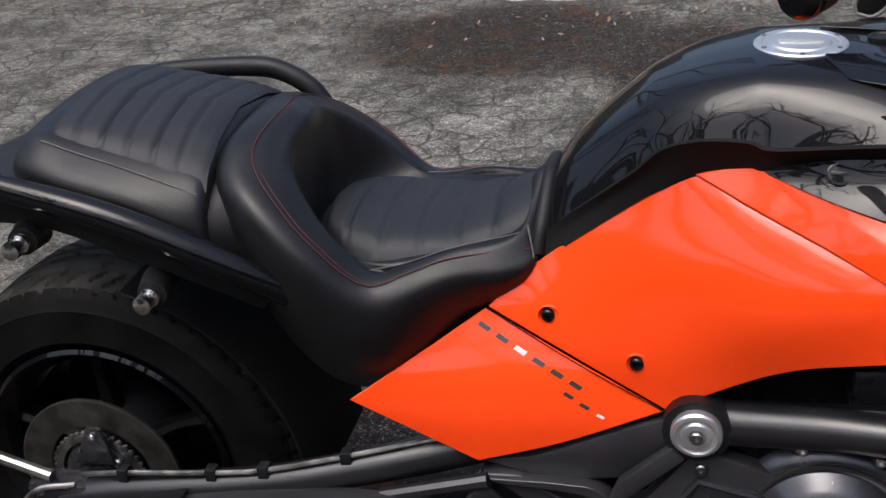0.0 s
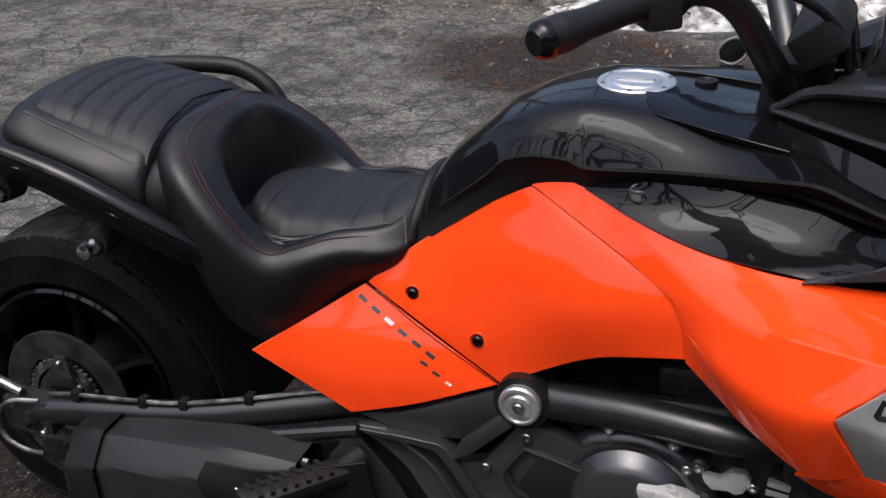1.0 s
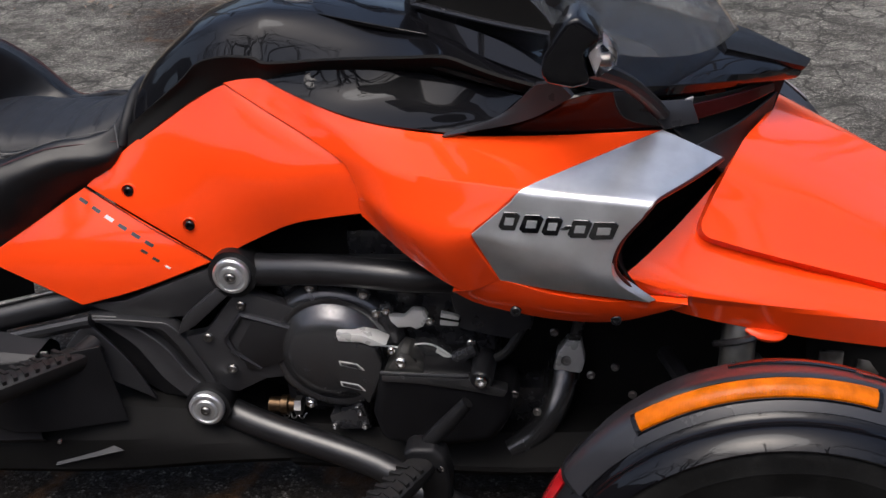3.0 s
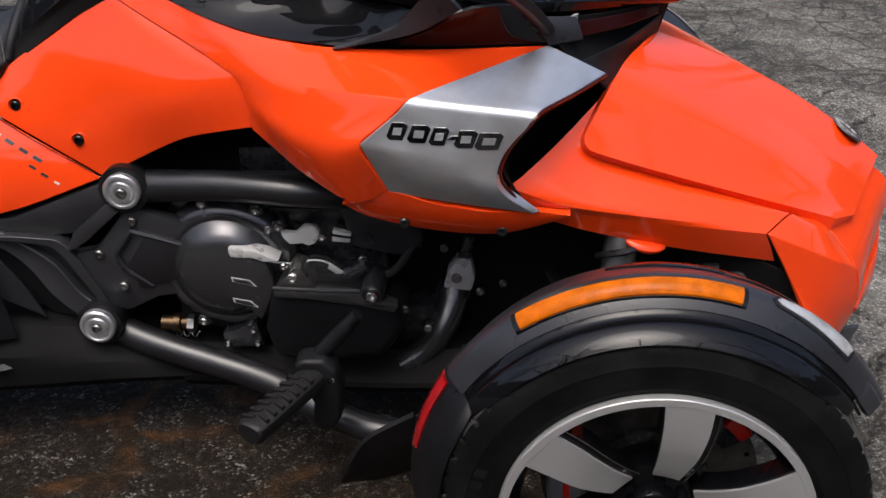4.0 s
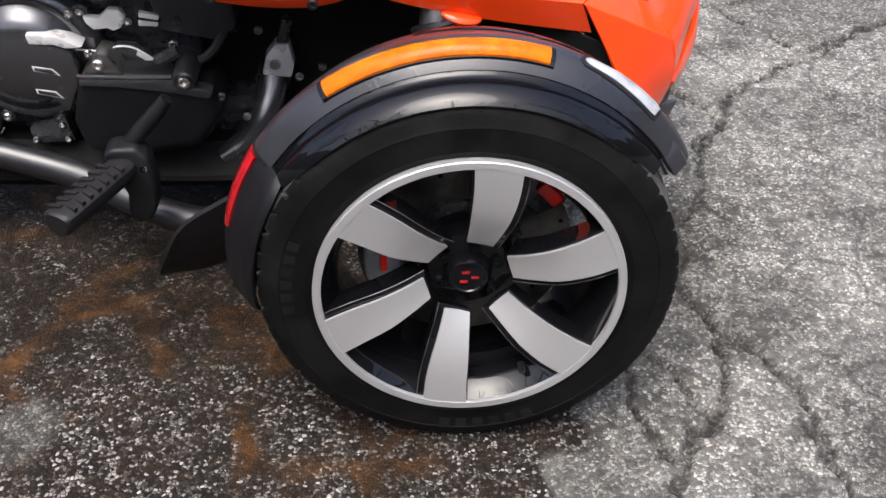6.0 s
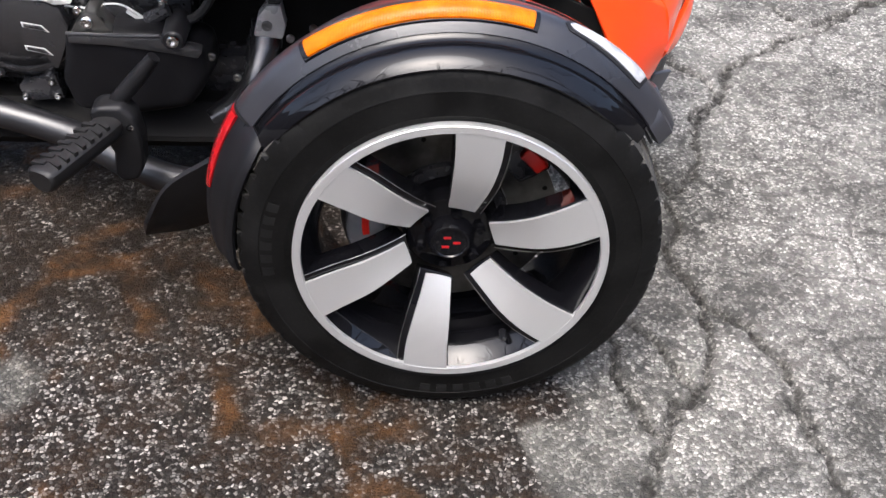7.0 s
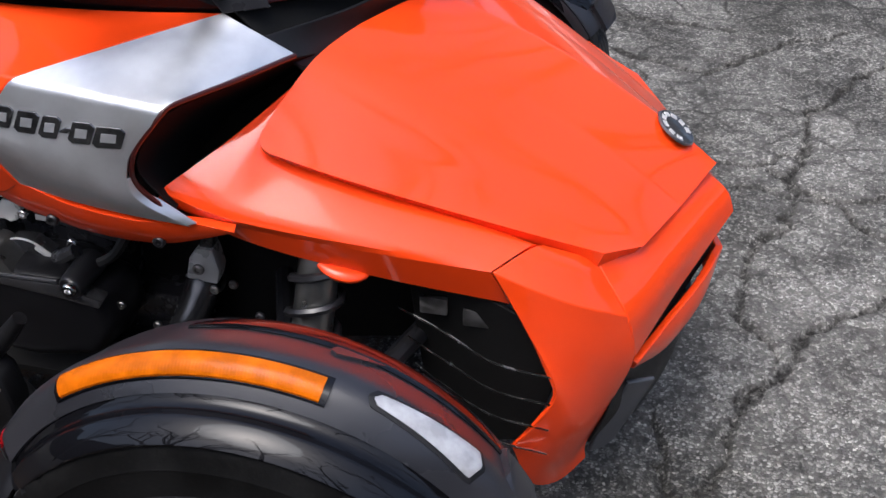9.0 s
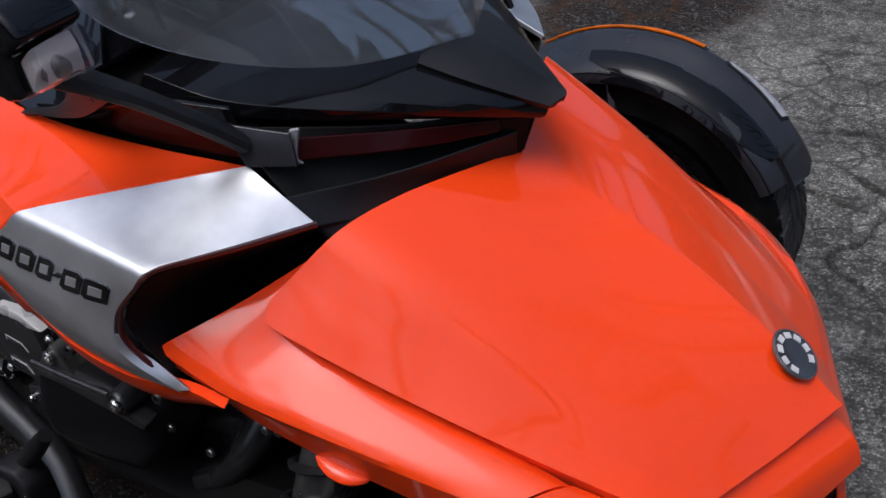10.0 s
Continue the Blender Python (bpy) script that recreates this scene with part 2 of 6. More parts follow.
def thick(geo, t, out=(0, -1, 0)):
    """A skin given thickness inwards; out tells which way its face looks."""
    bm = bmesh.new()
    vs = [bm.verts.new(p) for p in geo[0]]
    for q in geo[1]:
        try:
            bm.faces.new([vs[i] for i in q])
        except ValueError:
            pass
    bmesh.ops.remove_doubles(bm, verts=bm.verts, dist=0.0004)
    bmesh.ops.recalc_face_normals(bm, faces=bm.faces)
    bm.normal_update()
    mean = sum((q.normal * q.calc_area() for q in bm.faces), Vector())
    if mean.dot(Vector(out)) < 0:
        bmesh.ops.reverse_faces(bm, faces=bm.faces)
        bm.normal_update()
    bm.verts.index_update()
    v0 = [p.co.copy() for p in bm.verts]
    v1 = [p.co - t * p.normal for p in bm.verts]
    n = len(v0)
    f = [tuple(p.index for p in q.verts) for q in bm.faces]
    f += [tuple(p.index + n for p in q.verts)[::-1] for q in list(bm.faces)]
    for e in bm.edges:
        if e.is_boundary:
            lp = e.link_loops[0]
            a, b = lp.vert.index, lp.link_loop_next.vert.index
            f.append((b, a, a + n, b + n))
    bm.free()
    return arr([tuple(p) for p in v0 + v1]), f


def bevelled(geo, width, segments=2, angle=30):
    bm = bmesh.new()
    vs = [bm.verts.new(p) for p in geo[0]]
    for q in geo[1]:
        try:
            bm.faces.new([vs[i] for i in q])
        except ValueError:
            pass
    bmesh.ops.recalc_face_normals(bm, faces=bm.faces)
    edges = [e for e in bm.edges if len(e.link_faces) == 2 and e.calc_face_angle(0) > radians(angle)]
    bmesh.ops.bevel(bm, geom=edges, offset=width, segments=segments, affect="EDGES", profile=0.6, clamp_overlap=True)
    bm.verts.index_update()
    out = arr([tuple(p.co) for p in bm.verts]), [tuple(p.index for p in q.verts) for q in bm.faces]
    bm.free()
    return out


def make_mesh(name, geo, material, sharp=35, weld=True):
    bm = bmesh.new()
    vs = [bm.verts.new(p) for p in geo[0]]
    for q in geo[1]:
        try:
            bm.faces.new([vs[i] for i in q])
        except ValueError:
            pass
    if weld:
        bmesh.ops.remove_doubles(bm, verts=bm.verts, dist=0.00015)
    bmesh.ops.recalc_face_normals(bm, faces=bm.faces)
    for q in bm.faces:
        q.smooth = True
    me = bpy.data.meshes.new(name)
    bm.to_mesh(me)
    bm.free()
    me.materials.append(material)
    me.set_sharp_from_angle(angle=radians(sharp))
    return me


def part(name, geo, material, parent, label="", bevel=0.0, sharp=35):
    """One mesh object under a thing or a part; bevel rounds its hard edges."""
    ob = new(name, make_mesh(name, geo, material, sharp))
    if parent is not None:
        ob.parent = parent
        ob.matrix_parent_inverse = parent.matrix_world.inverted()
    if bevel:
        b = ob.modifiers.new("round", "BEVEL")
        b.width, b.segments, b.limit_method, b.angle_limit = bevel, 2, "ANGLE", radians(40)
        b.use_clamp_overlap, b.harden_normals = True, True
    if label:
        ob["label"] = label
    return ob


def bolt(parent, x, y, z, r=0.008, material=None, name="bolt", depth=0.006, s=-1, socket=True):
    """A round-headed socket bolt that looks sideways (s = -1: to the right-hand side)."""
    d = depth
    prof = [(0, r * 1.02), (s * d * 0.7, r), (s * d, r * 0.8)]
    prof += [(s * d, r * 0.48), (s * d * 0.4, r * 0.45), (s * d * 0.4, 0.0)] if socket else [(s * d * 1.15, 0.0)]
    return part(name, lathe(prof, 14, "y", (x, y, z)), material or DULL, parent)


def surface_y(geo, x, z):
    """The depth of a skin at a place in the side view."""
    v = arr(geo[0])
    tris = np.array([t for q in geo[1] for t in ((q[0], q[1], q[2]), (q[0], q[2], q[3]))])
    a, b, c = v[tris[:, 0]], v[tris[:, 1]], v[tris[:, 2]]
    d = (b[:, 2] - c[:, 2]) * (a[:, 0] - c[:, 0]) + (c[:, 0] - b[:, 0]) * (a[:, 2] - c[:, 2])
    d = np.where(abs(d) < 1e-12, 1e-12, d)
    p = ((b[:, 2] - c[:, 2]) * (x - c[:, 0]) + (c[:, 0] - b[:, 0]) * (z - c[:, 2])) / d
    q = ((c[:, 2] - a[:, 2]) * (x - c[:, 0]) + (a[:, 0] - c[:, 0]) * (z - c[:, 2])) / d
    worst = np.maximum(0, -np.minimum(np.minimum(p, q), 1 - p - q))
    k = int(np.argmin(worst))
    return float(p[k] * a[k, 1] + q[k] * b[k, 1] + (1 - p[k] - q[k]) * c[k, 1])


def on_skin(geo, outline, lift, side=-1):
    """A thin plate that follows a skin of the right-hand side (side = 1: its mirror image)."""
    n = len(outline)
    deep = [surface_y(geo, x, z) for x, z in outline]
    v = [(x, -side * (y + 0.004), z) for (x, z), y in zip(outline, deep)] + [(x, -side * (y - lift), z) for (x, z), y in zip(outline, deep)]
    return arr(v), [tuple(range(n)), tuple(range(2 * n - 1, n - 1, -1))] + [(i, (i + 1) % n, n + (i + 1) % n, n + i) for i in range(n)]


def washer(parent, x, y, z, name="frame_cap"):
    """A silver ringed cap over a frame pivot, with its own bolt."""
    prof = [(h, 0.82 * r) for h, r in ((0.012, 0.038), (0, 0.0385), (-0.003, 0.036), (-0.004, 0.031), (-0.001, 0.029), (-0.0005, 0.024), (-0.004, 0.021), (-0.0045, 0.014), (-0.002, 0.012), (-0.002, 0))]
    cap = part(name, lathe(prof, 40, "y", (x, y, z)), SILVER, parent, "ringed silver pivot cap")
    bolt(cap, x, y - 0.002, z, 0.0085, DULL, depth=0.007)
    return cap


# ---------------------------------------------------------------- ground
def asphalt():
    """Weathered chip-seal asphalt: pale stones in dark binder, dirt in the cracks, wet brown water stains, painted
    shade.
    """
    m = bpy.data.materials.new("weathered_asphalt")
    m.use_nodes = True
    n, l = m.node_tree.nodes, m.node_tree.links
    b = n["Principled BSDF"]
    co = n.new("ShaderNodeTexCoord")

    def noise_node(scale, detail=5, rough=0.6):
        k = n.new("ShaderNodeTexNoise")
        k.inputs["Scale"].default_value, k.inputs["Detail"].default_value, k.inputs["Roughness"].default_value = scale, detail, rough
        l.new(co.outputs["Object"], k.inputs[0])
        return k.outputs[0]

    def ranged(value, a, c, lo=0.0, hi=1.0):
        k = n.new("ShaderNodeMapRange")
        for i, v in enumerate((a, c, lo, hi)):
            k.inputs[i + 1].default_value = v
        l.new(value, k.inputs[0])
        return k.outputs[0]

    def blend(fac, a, c):
        k = n.new("ShaderNodeMix")
        k.data_type = "RGBA"
        for slot, v in ((6, a), (7, c)):
            if isinstance(v, tuple):
                k.inputs[slot].default_value = (*v, 1)
            else:
                l.new(v, k.inputs[slot])
        if isinstance(fac, float):
            k.inputs[0].default_value = fac
        else:
            l.new(fac, k.inputs[0])
        return k.outputs[2]

    def calc(op, a, c):
        k = n.new("ShaderNodeMath")
        k.operation = op
        k.use_clamp = True
        for i, v in enumerate((a, c)):
            if isinstance(v, float):
                k.inputs[i].default_value = v
            else:
                l.new(v, k.inputs[i])
        return k.outputs[0]

    stones = n.new("ShaderNodeTexVoronoi")
    stones.inputs["Scale"].default_value = 175
    l.new(co.outputs["Object"], stones.inputs[0])
    tone = n.new("ShaderNodeSeparateColor")
    l.new(stones.outputs["Color"], tone.inputs[0])
    edge = n.new("ShaderNodeTexVoronoi")
    edge.feature = "DISTANCE_TO_EDGE"
    edge.inputs["Scale"].default_value = 175
    l.new(co.outputs["Object"], edge.inputs[0])
    crack, wet, pale, slab, shaded_film = (n.new("ShaderNodeAttribute") for _ in range(5))
    shaded_film.attribute_name = "mud_shade"
    slab.attribute_name = "slab"
    crack.attribute_name, wet.attribute_name, pale.attribute_name = "crack", "wet", "pale"
    warp = n.new("ShaderNodeTexNoise")
    warp.inputs["Scale"].default_value, warp.inputs["Detail"].default_value = 6, 5
    l.new(co.outputs["Object"], warp.inputs[0])
    shift = n.new("ShaderNodeVectorMath")
    shift.operation = "MULTIPLY_ADD"
    shift.inputs[1].default_value = (0.14, 0.14, 0.14)
    l.new(warp.outputs["Color"], shift.inputs[0])
    l.new(co.outputs["Object"], shift.inputs[2])
    craze = n.new("ShaderNodeTexVoronoi")
    craze.feature = "DISTANCE_TO_EDGE"
    craze.inputs["Scale"].default_value = 7.5
    l.new(shift.outputs[0], craze.inputs[0])
    patches, mid, fine = noise_node(2.2, 6), noise_node(16, 6, 0.7), noise_node(60, 4, 0.7)
    soaked = calc("MULTIPLY", ranged(calc("ADD", wet.outputs["Fac"], calc("MULTIPLY", ranged(mid, 0.3, 0.7), 0.35)), 0.45, 0.8), 1.0)
    binder = blend(ranged(patches, 0.35, 0.65), (0.095, 0.093, 0.088), (0.185, 0.181, 0.172))
    stone = blend(tone.outputs[0], (0.17, 0.167, 0.16), (0.52, 0.51, 0.485))
    bare = ranged(calc("ADD", calc("MULTIPLY", ranged(mid, 0.3, 0.7), 0.6), calc("MULTIPLY", tone.outputs[1], 0.55)), 0.42, 0.68)
    dry = blend(calc("MULTIPLY", bare, ranged(edge.outputs["Distance"], 0.02, 0.10)), binder, stone)
    dull = n.new("ShaderNodeMix")
    dull.data_type, dull.blend_type = "RGBA", "MULTIPLY"
    dull.inputs[0].default_value = 1.0
    l.new(dry, dull.inputs[6])
    l.new(blend(calc("ADD", calc("MAXIMUM", pale.outputs["Fac"], slab.outputs["Fac"]), ranged(noise_node(1.1, 5), 0.52, 0.75, 0.0, 0.45)), (0.60, 0.595, 0.575), (0.84, 0.835, 0.825)), dull.inputs[7])
    mottle = n.new("ShaderNodeMix")
    mottle.data_type, mottle.blend_type = "RGBA", "MULTIPLY"
    mottle.inputs[0].default_value = 1.0
    l.new(dull.outputs[2], mottle.inputs[6])
    l.new(blend(ranged(noise_node(38, 6, 0.75), 0.36, 0.62), (0.66, 0.66, 0.66), (1.25, 1.24, 1.2)), mottle.inputs[7])
    crazing = calc("MULTIPLY", ranged(craze.outputs["Distance"], 0.006, 0.06, 1.0, 0.0), calc("MAXIMUM", slab.outputs["Fac"], ranged(noise_node(1.7, 4), 0.38, 0.52)))
    crazing = calc("MULTIPLY", crazing, calc("SUBTRACT", 1.0, calc("MULTIPLY", pale.outputs["Fac"], 0.55)))
    worn = n.new("ShaderNodeMix")
    worn.data_type, worn.blend_type = "RGBA", "MULTIPLY"
    worn.inputs[0].default_value = 1.0
    l.new(mottle.outputs[2], worn.inputs[6])
    l.new(blend(calc("MAXIMUM", ranged(noise_node(3.6, 9, 0.72), 0.42, 0.58), calc("MULTIPLY", pale.outputs["Fac"], 0.22)), (0.55, 0.545, 0.53), (1.24, 1.23, 1.2)), worn.inputs[7])
    dry = blend(calc("MULTIPLY", crazing, 0.9), worn.outputs[2], (0.03, 0.028, 0.024))
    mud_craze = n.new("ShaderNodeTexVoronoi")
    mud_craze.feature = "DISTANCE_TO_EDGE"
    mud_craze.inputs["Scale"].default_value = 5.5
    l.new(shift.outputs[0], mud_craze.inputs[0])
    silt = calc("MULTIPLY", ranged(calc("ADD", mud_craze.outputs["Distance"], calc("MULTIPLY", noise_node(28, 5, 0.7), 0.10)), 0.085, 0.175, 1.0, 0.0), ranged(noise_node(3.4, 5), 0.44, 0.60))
    mud_shade = blend(ranged(noise_node(13, 5), 0.4, 0.62), (0.020, 0.011, 0.005), (0.078, 0.036, 0.012))
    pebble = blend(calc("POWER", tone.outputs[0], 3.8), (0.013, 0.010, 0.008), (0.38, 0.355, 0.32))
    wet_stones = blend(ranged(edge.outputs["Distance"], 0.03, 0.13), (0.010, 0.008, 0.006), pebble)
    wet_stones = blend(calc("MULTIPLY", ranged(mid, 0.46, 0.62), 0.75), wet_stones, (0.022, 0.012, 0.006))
    # mud and painted shade darken the wet stones under the trike
    wet_stones = blend(calc("MULTIPLY", shaded_film.outputs["Fac"], ranged(noise_node(21, 5, 0.7), 0.30, 0.56)), wet_stones, (0.012, 0.008, 0.005))
    muddy = blend(silt, wet_stones, mud_shade)
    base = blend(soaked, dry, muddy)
    base = blend(calc("MULTIPLY", crack.outputs["Fac"], ranged(fine, 0.25, 0.6)), base, (0.022, 0.02, 0.017))
    l.new(base, b.inputs["Base Color"])
    b.inputs["Specular IOR Level"].default_value = 0.15
    l.new(ranged(calc("MULTIPLY", soaked, ranged(fine, 0.35, 0.6)), 0.0, 1.0, 0.85, 0.56), b.inputs["Roughness"])
    relief = calc("SUBTRACT", calc("ADD", calc("MULTIPLY", ranged(edge.outputs["Distance"], 0.0, 0.2), 0.5), calc("MULTIPLY", fine, 0.5)), calc("MULTIPLY", crazing, 0.8))
    bump = n.new("ShaderNodeBump")
    bump.inputs["Strength"].default_value, bump.inputs["Distance"].default_value = 0.9, 0.004
    l.new(relief, bump.inputs["Height"])
    l.new(bump.outputs[0], b.inputs["Normal"])
    return m


CRACKS = [
    [(2.38, .31), (2.3, .12), (2.24, .02), (2.2, -.12), (2.15, -.21), (2.14, -.29), (2.11, -.35), (2.12, -.41), (2.15, -.52), (2.14, -.6), (2.11, -.68), (2.06, -.73), (2.02, -.8), (1.97, -.95)],
    [(2.15, -.52), (2.21, -.56), (2.24, -.62), (2.24, -.68), (2.25, -.74), (2.24, -.82), (2.27, -.98)],
    [(2.01, -.53), (2.04, -.59), (2.07, -.67), (2.1, -.7)],
    [(1.98, -.58), (1.96, -.65), (1.99, -.72), (2.01, -.78)],
    [(2.2, -.1), (2.26, .08), (2.38, .29), (2.43, .36), (2.56, .45), (2.78, .61), (3.0, .7)],
    [(2.44, .72), (2.54, .57), (2.59, .51), (2.82, .62)],
    [(2.23, .76), (2.42, .74), (2.67, .83), (2.83, .85), (3.1, .8)],
    [(2.17, -.21), (2.12, -.1), (2.11, .01)],
    [(2.21, .86), (2.38, .95), (2.4, 1.14), (2.59, 1.43)],
    [(1.93, 1.39), (2.15, 1.3), (2.36, 1.52), (2.51, 1.62)],
    [(2.38, .95), (2.34, .68), (2.28, .56), (2.25, .48), (2.24, .31), (2.3, .2)],
    [(1.55, 1.6), (1.72, 1.57), (1.92, 1.61), (2.2, 1.58)],
    [(1.6, 1.32), (1.78, 1.29), (2.0, 1.27), (1.95, 1.04), (2.02, .95), (2.06, .99)],
    [(2.44, .72), (2.3, .86)],
]


def ground_sheet():
    def axis(a, b, step, reach):
        mid = np.arange(a, b, step)
        grow, out = step, []
        p = b
        while p < reach:
            out.append(p)
            grow = min(grow * 1.12, 40)
            p += grow
        low, grow, p = [], step, a
        while p > -reach:
            grow = min(grow * 1.12, 40)
            p -= grow
            low.append(p)
        return np.r_[low[::-1], mid, out]

    xs, ys = axis(1.75, 3.0, 0.0065, 400), axis(-1.05, 1.75, 0.0075, 400)
    gx, gy = np.meshgrid(xs, ys, indexing="ij")
    wob = arr([noise.noise(Vector((x * 9, y * 9, 0))) for x, y in zip(gx.ravel(), gy.ravel())]).reshape(gx.shape)
    fine1 = arr([noise.noise(Vector((x * 31, y * 31, 1))) for x, y in zip(gx.ravel(), gy.ravel())]).reshape(gx.shape)
    wob2 = arr([noise.noise(Vector((x * 9, y * 9, 7))) for x, y in zip(gx.ravel(), gy.ravel())]).reshape(gx.shape)
    big = arr([noise.noise(Vector((x * 1.6, y * 1.6, 3))) for x, y in zip(gx.ravel(), gy.ravel())]).reshape(gx.shape)
    fine2 = arr([noise.noise(Vector((x * 85, y * 85, 2))) for x, y in zip(gx.ravel(), gy.ravel())]).reshape(gx.shape)
    px, py = gx + 0.026 * wob + 0.013 * fine1 + 0.006 * fine2, gy + 0.026 * wob2 - 0.013 * fine1 + 0.006 * fine2
    near = np.full(gx.shape, 9.0)
    for line in CRACKS:
        for (x0, y0), (x1, y1) in zip(line, line[1:]):
            dx, dy = x1 - x0, y1 - y0
            u = np.clip(((px - x0) * dx + (py - y0) * dy) / (dx * dx + dy * dy), 0, 1)
            near = np.minimum(near, np.hypot(px - x0 - u * dx, py - y0 - u * dy))
    crack = np.clip(1.7 - near / (0.0072 + 0.005 * wob + 0.003 * fine1), 0, 1)
    crack = np.maximum(crack, 0.16 * np.clip(1 - near / 0.03, 0, 1) * (0.6 + 1.5 * wob))
    fade = np.exp(-((gx - 1) ** 2 + gy ** 2) / 30.0)
    gz = (0.0035 * big + 0.002 * wob) * fade - 0.011 * np.clip(1.15 - near / 0.008, 0, 1)
    edge = 1.93 + 0.10 * wob + 0.06 * big - 0.25 * np.clip(-0.66 - gy, 0, 0.4)
    wet = np.clip((edge - gx) / 0.10, 0, 1) * np.clip(1.9 - np.hypot((gx - 0.7) / 1.6, (gy + 0.75) / 0.95) + 0.5 * big, 0, 1)
    stain = np.clip(1.5 - np.hypot((gx - 0.0) / 0.62, (gy - 3.1) / 0.52) + 0.35 * big + 0.15 * wob, 0, 1)
    stain = np.maximum(stain, np.clip(1.4 - np.hypot((gx - 0.75) / 0.36, (gy - 2.7) / 0.62) + 0.3 * big, 0, 1))
    stain = np.maximum(stain, np.clip(1.35 - np.hypot((gx - 1.1) / 0.40, (gy - 2.2) / 0.40) + 0.3 * big, 0, 1))
    slab = np.clip(1.4 - np.hypot((gx - 0.08) / 0.34, (gy - 2.06) / 0.34) + 0.3 * big, 0, 1)
    slab = np.maximum(slab, np.clip(1.5 - np.hypot((gx - 1.72) / 0.34, (gy - 1.85) / 0.45) + 0.4 * big, 0, 1))
    stain = stain * (1 - 0.8 * slab)
    dry_spot = np.clip(1.5 - np.hypot((gx - 1.08) / 0.05, (gy + 0.70) / 0.07) + 0.6 * wob, 0, 1)
    wet = np.maximum(wet, np.clip(stain, 0, 1)) * (1 - dry_spot)
    pale = np.clip(1.35 - np.hypot((gx - 2.65) / 0.95, (gy - 0.3) / 1.5) + 0.4 * big, 0, 1)
    # mud with shade painted in under the trike; the stains join below
    mud_shade = 0.95 * np.clip((gy + 0.66 + 0.12 * big + 0.06 * wob) / 0.16, 0, 1) * np.clip((1.72 + 0.1 * wob - gx) / 0.25, 0, 1) * np.clip((0.6 - gy) / 0.3, 0, 1)
    mud_shade = np.maximum(mud_shade, 0.8 * stain)
    v = np.stack([gx, gy, gz], -1).reshape(-1, 3)
    me = bpy.data.meshes.new("ground")
    me.from_pydata(v.tolist(), [], grid_faces(len(xs), len(ys)))
    for name, values in (("crack", crack), ("wet", wet), ("pale", pale), ("slab", 0.75 * slab), ("mud_shade", mud_shade)):
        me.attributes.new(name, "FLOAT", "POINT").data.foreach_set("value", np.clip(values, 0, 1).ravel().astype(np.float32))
    for q in me.polygons:
        q.use_smooth = True
    me.materials.append(asphalt())
    return tagged(new("ground", me), "cracked weathered grey asphalt with wet brown stains", "ground", kind="structure")


ground = ground_sheet()

KERB = mat("weathered_concrete", (0.36, 0.33, 0.28), 0.85, grain=0.8, grain_scale=120, vary=0.3, vary_scale=6)
SOIL = mat("leafy_soil", (0.09, 0.062, 0.04), 0.95, grain=1.0, grain_scale=60, vary=0.5, vary_scale=9, second=(0.2, 0.15, 0.09))
SNOW = mat("dirty_old_snow", (0.16, 0.14, 0.12), 0.8, grain=1.0, grain_scale=70, vary=0.3, vary_scale=14, second=(0.62, 0.62, 0.62))
LEAF = mat("dead_leaves", (0.13, 0.085, 0.055), 0.8, grain=0.3, vary=0.4, vary_scale=12, second=(0.30, 0.23, 0.17))
BARK = mat("grey_bark", (0.12, 0.10, 0.085), 0.9, grain=0.8, grain_scale=60, vary=0.4, vary_scale=5)

kerb = tagged(new("kerb"), "low weathered concrete kerb along the yard's edge", "kerb", kind="structure")
kx = -9.0
while kx < 9.0:
    part("kerb_stone", bevelled(box(kx, kx + 2.69, 4.14 + 0.012 * math.sin(7 * kx), 4.32, -0.05, 0.13 + 0.008 * math.sin(3 * kx)), 0.012), KERB, kerb)
    kx += 2.7


def rough_bank(x0, x1, y0, y1, height, nx, ny, seed):
    """A low uneven heap that thins out towards its edges."""
    v = []
    for x in np.linspace(x0, x1, nx):
        for y in np.linspace(y0, y1, ny):
            u, w = (x - x0) / (x1 - x0), (y - y0) / (y1 - y0)
            k = min(1, 5 * u, 5 * (1 - u)) * min(1, 3 * w, 6 * (1 - w))
            a = noise.fractal(Vector((x * 2.2, y * 2.2, seed)), 0.8, 2.2, 5)
            v.append((x, y, -0.03 + (0.03 + height * (0.55 + 0.8 * a)) * k))
    return arr(v), grid_faces(nx, ny)


bed = tagged(new("leaf_bed", make_mesh("leaf_bed", rough_bank(-40, 40, 4.3, 30, 0.16, 240, 60, 2.0), SOIL)), "brown bed of soil and dead leaves behind the kerb", "ground", kind="structure")
bank = tagged(new("snow_bank", make_mesh("snow_bank", rough_bank(-0.6, 3.2, 3.58, 4.16, 0.14, 150, 46, 5.0), SNOW)), "dirty thawing snow bank against the kerb", "snow", kind="stuff")


